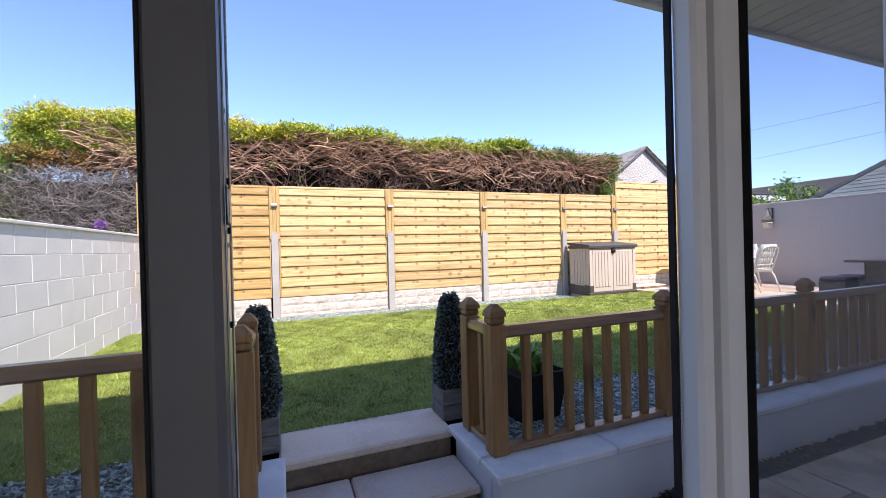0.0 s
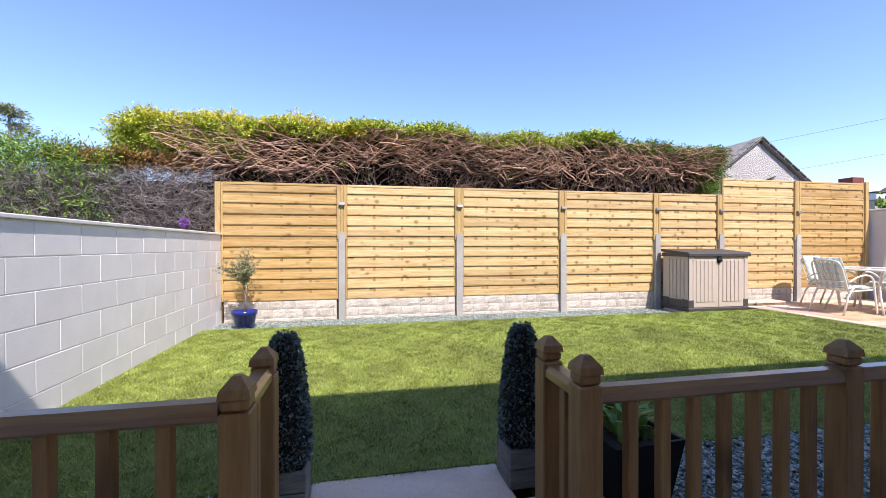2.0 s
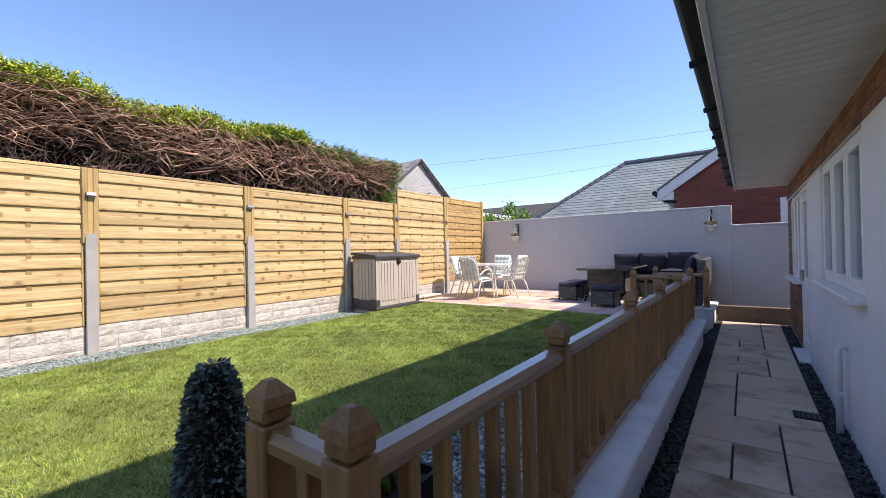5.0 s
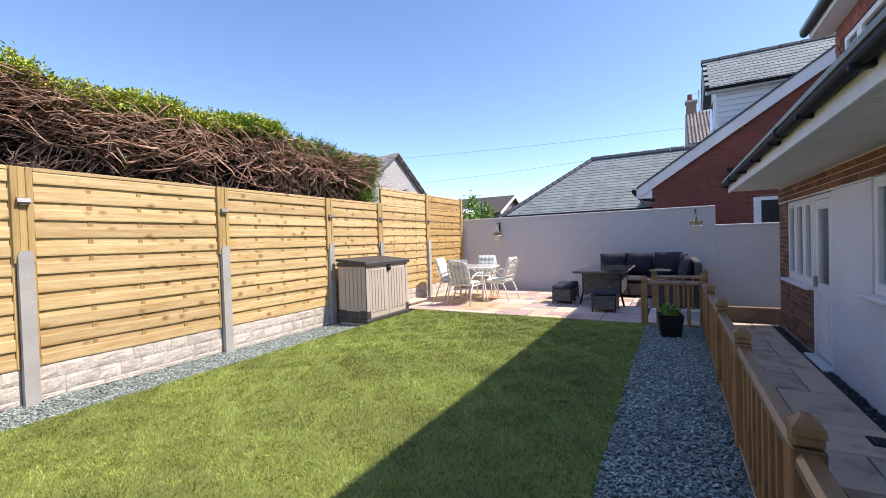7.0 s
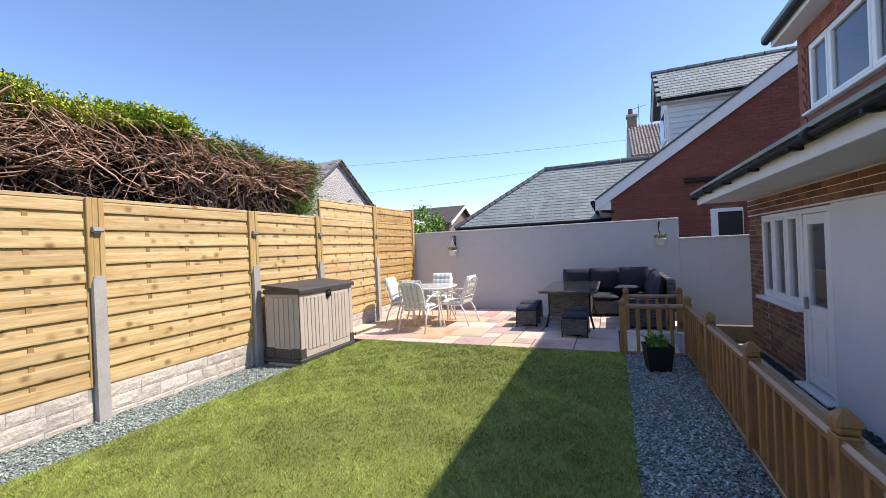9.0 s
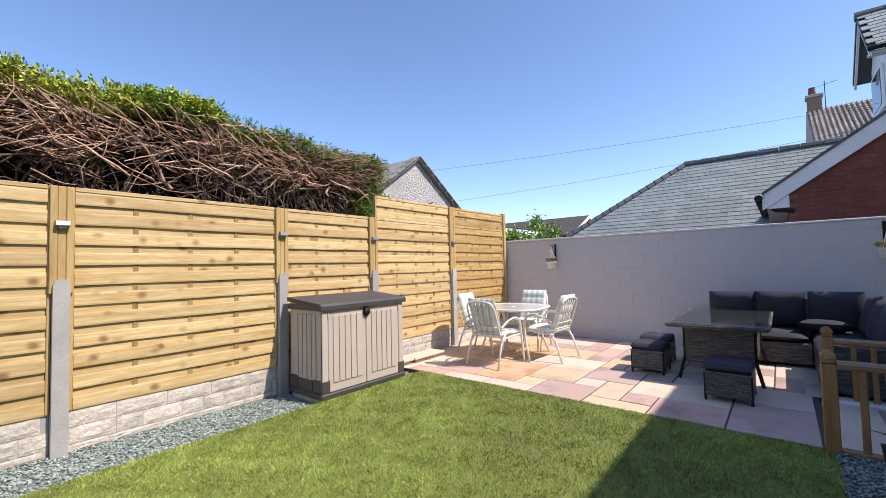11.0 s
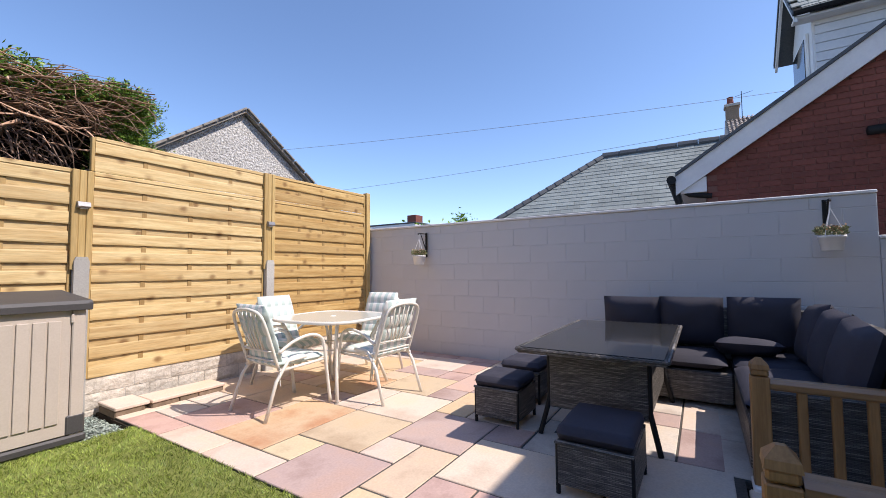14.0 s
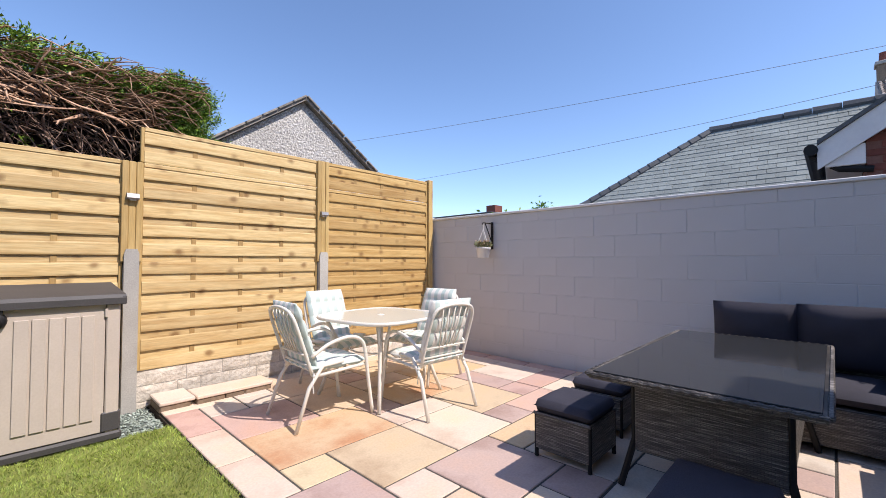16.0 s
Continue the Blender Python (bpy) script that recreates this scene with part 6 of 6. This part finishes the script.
for k in range(16):
    u = (k + 0.5) / 16
    p = Vector((15.65, 8.38, HZ0)).lerp(Vector((17.65, 5.3, HZ1)), u)
    d = (Vector((17.65, 5.3, HZ1)) - Vector((15.65, 8.38, HZ0))).normalized()
    part("hip_tile", Mesh().tube([p - d * 0.18, p + d * 0.19], [0.115, 0.095], 8), RIDGE, hip)
for k in range(20):
    part("ridge_tile", Mesh().tube([(17.65, 5.35 - k * 0.46, HZ1 + 0.01), (17.65, 4.90 - k * 0.46, HZ1 + 0.01)], [0.12, 0.105], 8), RIDGE, hip)
part("gutter", Mesh().tube([(15.6, -4.2, HZ0 - 0.05), (15.6, 8.4, HZ0 - 0.05)], 0.06, 8), BLACK, hip)

nb = thing("brick_house", "red brick gable house with white bargeboards next door", "house", pose(0, 0, 0))
NX, EY, EZ, K = 12.1, 3.24, 2.84, 0.70
RYD = -3.2
RZ = EZ + (EY - RYD) * K
part("wall", Mesh().prism([(EY - 0.25, 0), (EY - 0.25, EZ + 0.04), (RYD, RZ - 0.04), (RYD - 6.2, EZ + 0.02), (RYD - 6.2, 0)], 0, NX, NX + 7.0), MORTARRED, nb, "red brick wall")
bk = Mesh()
unit = Mesh().box((0, 0, 0), (0.012, 0.216, 0.066), 0.003)
for j in range(70):
    z = 1.7 + j * 0.075
    for i in range(34):
        y = EY - 0.36 - i * 0.225 - (0.1125 if j % 2 else 0)
        if z < EZ - 0.02 + (EY - 0.20 - y) * K and y > -4.2 and not (0.3 < y < 0.95 and z < 2.55):
            bk.add(unit.v, unit.f, Matrix.Translation((NX - 0.003, y, z)))
part("bricks", bk, BRICKRED, nb, "red bricks in level courses")["kind"] = "stuff"
for s in (1, -1):
    me = Mesh()
    y0 = EY + 0.12 if s > 0 else RYD - 6.4
    me.prism([(y0, EZ - 0.22), (y0, EZ + 0.04), (RYD, RZ + 0.06), (RYD, RZ - 0.26)], 0, NX - 0.10, NX - 0.06)
    part("bargeboard", me, WHITEPAINT, nb, "white painted bargeboard")
    roof = Mesh().prism([(y0, EZ + 0.045), (y0, EZ + 0.09), (RYD, RZ + 0.11), (RYD, RZ + 0.065)], 0, NX - 0.13, NX + 7.2)
    part("roof", roof, RIDGE, nb, "dark slate roof")
part("box_end", Mesh().span(NX - 0.058, NX + 7, EY - 0.245, EY + 0.06, EZ - 0.20, EZ + 0.01, 0.005), WHITEPAINT, nb, "white boxed eaves")
part("gutter", Mesh().tube([(NX - 0.16, EY + 0.17, EZ - 0.01), (NX + 7, EY + 0.17, EZ - 0.01)], 0.06, 10), BLACK, nb)
part("downpipe", Mesh().tube([(NX - 0.02, EY + 0.17, EZ - 0.05), (NX - 0.02, EY - 0.05, EZ - 0.22), (NX - 0.02, EY - 0.30, EZ - 0.26)], 0.036, 8), BLACK, nb)
part("flue_pipe", Mesh().tube([(NX - 0.09, 1.42, 3.17), (NX - 0.09, -0.6, 3.17)], 0.055, 10), BLACK, nb, "black horizontal pipe", True)
wnd = part("window", Mesh().span(NX - 0.02, NX + 0.05, 0.30, 0.92, 1.4, 2.5, 0.01), UPVC, nb, "white window frame")
part("pane", Mesh().span(NX - 0.028, NX - 0.018, 0.32, 0.78, 1.45, 2.42, 0), TOPGLASS, wnd, "dark glass")
# dormer on the slope that faces the garden
dm = part("dormer", Mesh().prism([(14.15, 4.0), (14.15, 5.72), (14.9, 6.66), (15.65, 5.72), (15.65, 4.0)], 1, -3.0, 1.45), WHITEPAINT, nb, "white clad dormer")
for k in range(11):
    part("cladding_board", Mesh().span(14.12, 14.148, -2.9, 1.42, 4.0 + k * 0.15, 4.14 + k * 0.15, 0.004), WHITEPAINT, dm)
part("dormer_window", Mesh().span(14.35, 15.4, 1.452, 1.50, 4.65, 5.50, 0.01), UPVC, dm)
part("dormer_pane", Mesh().span(14.42, 15.33, 1.502, 1.51, 4.72, 5.43, 0), TOPGLASS, dm)
part("dormer_roof", Mesh().prism([(13.88, 5.70), (14.9, 6.74), (15.92, 5.70), (15.92, 5.62), (14.9, 6.66), (13.88, 5.62)], 1, -3.2, 1.72), RIDGE, nb, "grey slate dormer roof")
sd = math.hypot(1.02, 1.04)
part("dormer_slating", slates(None, None, (13.88, 1.72, 5.71), (0, -1, 0), (1.02 / sd, 0, 1.04 / sd), lambda a, b: b < sd - 0.05 and 0.10 < a < 4.8, 24, 10, 0.21, 0.15, 6), SLATE, nb, "overlapping grey slates")["kind"] = "stuff"
part("dormer_soffit", Mesh().span(13.90, 14.14, -3.0, 1.70, 5.57, 5.615, 0.01), WHITEPAINT, nb)
part("dormer_bargeboard", Mesh().prism([(13.88, 5.60), (13.88, 5.52), (14.9, 6.52), (15.92, 5.52), (15.92, 5.60), (14.9, 6.64)], 1, 1.66, 1.70), WHITEPAINT, nb)
part("dormer_gutter", Mesh().tube([(13.84, 1.72, 5.66), (13.84, -3.0, 5.66)], 0.055, 8), BLACK, nb)
for k in range(10):
    part("dormer_ridge", Mesh().tube([(14.9, 1.74 - k * 0.46, 6.75), (14.9, 1.29 - k * 0.46, 6.75)], [0.10, 0.088], 8), RIDGE, nb)

ch = thing("chimney_house", "distant house with brown pantiled roof and chimney", "house", pose(0, 0, 0))
part("wall", Mesh().span(29.0, 37, -8, 1.35, 0, 7.0, 0.02), WHITEPAINT, ch, "pale wall")
part("roof", Mesh().prism([(28.6, 6.9), (33, 9.8), (37.4, 6.9)], 1, -8.2, 1.70), PANTILE, ch, "brown pantiles")
pt = Mesh()
for j in range(18):
    for i in range(25):
        y = 1.58 - i * 0.19
        u = j / 18
        pt.add(Mesh().tube([(28.6 + 4.4 * u, y, 6.95 + 2.9 * u), (28.6 + 4.4 * (u + 0.058), y, 6.93 + 2.9 * (u + 0.058))], [0.085, 0.07], 6).v, [(i2, (i2 + 1) % 6, (i2 + 1) % 6 + 6, i2 + 6) for i2 in range(6)])
part("tiling", pt, PANTILE, ch, "rows of curved pantiles")["kind"] = "stuff"
stack = part("chimney", Mesh().span(32.7, 33.3, 1.05, 1.65, 9.2, 10.45, 0.02), STONEBROWN, ch, "brown brick chimney stack")
part("chimney_cap", Mesh().span(32.63, 33.37, 0.98, 1.72, 10.45, 10.6, 0.02), CONCRETE, stack)
part("chimney_pot", Mesh().lathe([(0.16, 10.6), (0.17, 10.64), (0.14, 11.0), (0.16, 11.04)], (33.0, 1.42, 0), 12), BRICKRED, stack)
part("aerial", Mesh().tube([(33.0, 0.9, 9.6), (33.0, 0.9, 11.3)], 0.02, 5).tube([(33.0, 0.4, 11.2), (33.0, 1.2, 11.05)], 0.012, 5), BLACK, ch)

far = thing("far_house", "distant house with dark grey roof and white bargeboard", "house", pose(0, 0, 0))
part("wall", Mesh().span(36.5, 43.5, 16.8, 25.0, 0, 4.3, 0.02), STONEBROWN, far, "brown wall")
part("gable", Mesh().prism([(36.5, 4.3), (40, 5.9), (43.5, 4.3)], 1, 16.8, 25.0), STONEBROWN, far, "brown gable")
part("roof", Mesh().prism([(36.0, 4.1), (40, 5.95), (44, 4.1), (44, 4.25), (40, 6.1), (36, 4.25)], 1, 16.4, 25.4), ROOFBROWN, far, "dark grey-brown roof")
part("bargeboard", Mesh().prism([(35.95, 3.95), (40, 5.82), (44.05, 3.95), (44.05, 4.2), (40, 6.05), (35.95, 4.2)], 1, 16.3, 16.4), WHITEPAINT, far, "white bargeboard")
far2 = thing("far_house", "distant low house with red chimney beyond the fence", "house", pose(0, 0, 0))
part("wall", Mesh().span(30, 38, 23, 34, 0, 3.5, 0.02), STONEBROWN, far2, "brown wall")
part("roof", Mesh().prism([(22.6, 3.45), (28.5, 4.9), (34.4, 3.45)], 0, 29.6, 38.4), RIDGE, far2, "dark roof")
part("chimney", Mesh().span(33, 34, 23.0, 23.9, 3.4, 6.2, 0.02), BRICKRED, far2, "red brick chimney")


gar = thing("garage", "distant flat-roofed garage with white fascia", "garage", pose(18.5, 12.55, 0))
part("wall", Mesh().span(0.1, 3.4, 0.1, 4.6, 0.0, 3.2, 0.01), BEIGE, gar, "pale wall")
part("fascia", Mesh().span(0.0, 3.5, 0.0, 4.7, 3.205, 3.46, 0.01), WHITEPAINT, gar, "white fascia board")
part("roof", Mesh().span(-0.04, 3.54, -0.04, 4.74, 3.465, 3.51, 0.01), RIDGE, gar, "dark roof edge")


def bush(name, label, x, y, r, z, n, seed):
    t = thing(name, label, "tree", pose(x, y, 0))
    part("trunk", Mesh().tube([(0, 0, 0), (0.05, 0, z * 0.5), (0, 0, z)], [0.12, 0.09, 0.03], 8), BARK, t)
    g = np.random.default_rng(seed)
    lim = []
    for k in range(14):
        a = g.uniform(0, 6.28)
        lim.append([[0, 0, z * 0.55], [r * 0.5 * math.cos(a), r * 0.5 * math.sin(a), z * 0.75], [r * 0.9 * math.cos(a), r * 0.9 * math.sin(a), z * g.uniform(0.75, 1.1)]])
    v, f = sticks(np.array(lim), np.tile([[0.05, 0.03, 0.012]], (14, 1)))
    raw("limbs", v, f, BARK, t, "branching limbs", "stuff")
    cl = np.array([q[2] for q in lim]) [g.integers(0, 14, n)] * g.uniform(0.6, 1.05, (n, 1)) + g.normal(0, r * 0.22, (n, 3))
    cl[:, 2] = np.maximum(cl[:, 2], z * 0.5)
    v, f = leaves(cl, g.normal(0, 1, (n, 3)), g.uniform(0.10, 0.22, n), g.uniform(0.06, 0.12, n), g)
    raw("crown", v, f, LEAF_GREEN, t, "small bright green leaves", "stuff")


bush("tree", "small bright green garden tree beyond the grey wall", 24.9, 13.65, 0.8, 3.9, 4200, 1)
bush("tree", "low green shrub beyond the grey wall", 18.6, 11.5, 0.75, 2.9, 4200, 2)

for k, (p, q) in enumerate((((12.0, 12.0, 4.79), (16.0, 1.71, 5.38)), ((14.5, 12.0, 4.21), (16.0, 2.48, 4.82)))):
    p, q = Vector(p), Vector(q)
    d = q - p
    cable = thing("overhead_cable", "thin grey overhead cable across the sky", "cable", pose(0, 0, 0))
    pts = [p - d * 0.25 + d * 1.9 * (i / 24) - Vector((0, 0, 0.25 * (1 - (2 * i / 24 - 1) ** 2))) for i in range(25)]
    part("wire", Mesh().tube(pts, 0.0045, 5), CABLE, cable)

# ---- terrace details ----
dp = thing("waste_pipe", "white plastic waste pipe on the house wall", "pipe", pose(0, 0, 0))
part("pipe", Mesh().tube([(4.28, 0.995, 0.72), (4.28, 1.03, 0.73), (4.28, 1.05, 0.70), (4.28, 1.05, 0.10)], 0.021, 10), WHITEPAINT, dp, smooth=True)
part("clip", Mesh().span(4.25, 4.31, 0.998, 1.075, 0.38, 0.41, 0.004), WHITEPAINT, dp)
dr = thing("drain_cover", "square black drain grate in the terrace paving", "drain", pose(4.5, 1.20, 0.1))
part("frame", Mesh().span(-0.09, 0.09, -0.09, 0.09, 0.0, 0.026, 0.004), BLACK, dr)
for k in range(5):
    part("bar", Mesh().span(-0.075, 0.075, -0.07 + k * 0.03, -0.055 + k * 0.03, 0.0265, 0.034, 0.002), DARKPL, dr)

# ---- paving flags ----
# patio laid on a module of about 0.3 m; each slab as columns and courses from, to
LAID = {
    "pink": ((-1, 0, 8, 10), (0, 2, 7, 9), (-1, 1, -2, 0), (0, 1, 0, 1), (7, 8, 4, 5), (4, 5, 9, 10)),
    "cream": ((-1, 0, 6, 8), (-1, 0, 4, 6), (1, 3, -2, 1), (3, 5, 3, 5), (1, 2, 2, 3), (8, 10, 5, 7), (3, 5, 5, 6), (6, 8, -4, -3)),
    "buff": ((0, 2, 1, 2), (-1, 0, 0, 2), (5, 7, 4, 6), (0, 1, 4, 5), (1, 3, 3, 5), (2, 4, 7, 9), (6, 7, 6, 7)),
    "orange": ((0, 3, 5, 7), (4, 6, 6, 8), (4, 6, 2, 3), (7, 9, 7, 9)),
    "mauve": ((-1, 1, 2, 4), (2, 4, 1, 3), (5, 6, 3, 4), (3, 4, 0, 1), (4, 6, -4, -3), (3, 4, 6, 7), (-1, 2, -4, -2)),
    "grey": ((2, 4, -4, -2), (0, 1, 9, 10), (1, 2, 9, 10), (4, 6, 0, 2), (3, 5, -2, 0)),
}
col = lambda i: 6.945 if i < 0 else min(7.19 + 0.308 * i, 10.465)
course = lambda j: max(4.16 + 0.2965 * j, 2.94)
used = set()
slabs = []
for tone, spans in LAID.items():
    for i0, i1, j0, j1 in spans:
        cells = {(i, j) for i in range(i0, i1) for j in range(j0, j1)}
        if not used & cells:
            used |= cells
            slabs.append((tone, i0, i1, j0, j1))
rnd = random.Random(11)
for j in range(-4, 11):
    for i in range(-1, 11):
        if (i, j) in used:
            continue
        for a, b in rnd.sample([(2, 2), (2, 1), (1, 2)], 3) + [(1, 1)]:
            cells = {(i + p, j + q) for p in range(a) for q in range(b)}
            if not used & cells and i + a <= 11 and j + b <= 11:
                used |= cells
                slabs.append((rnd.choice(("grey", "grey", "cream", "mauve") if j < 1 and i > 2 else ("pink", "cream", "buff", "orange", "mauve", "pink", "cream")), i, i + a, j, j + b))
                break
for tone, i0, i1, j0, j1 in slabs:
    flags(patio, [(col(i0), course(j0), col(i1) - col(i0), course(j1) - course(j0))], SAND[tone], 0.42, i0 * 31 + j0)
flags(patio, pave(8.38, 10.41, 2.16, 2.90, 0.29, [(3, 2), (2, 2), (2, 1)], 12), SAND["grey"], 0.42, 2)
flags(terrace, pave(-2.0, 9.19, 1.12, 1.93, 0.27, [(2, 3), (3, 3), (3, 2), (2, 1), (3, 1), (2, 2)], 17), SANDGREY, 0.12, 3)
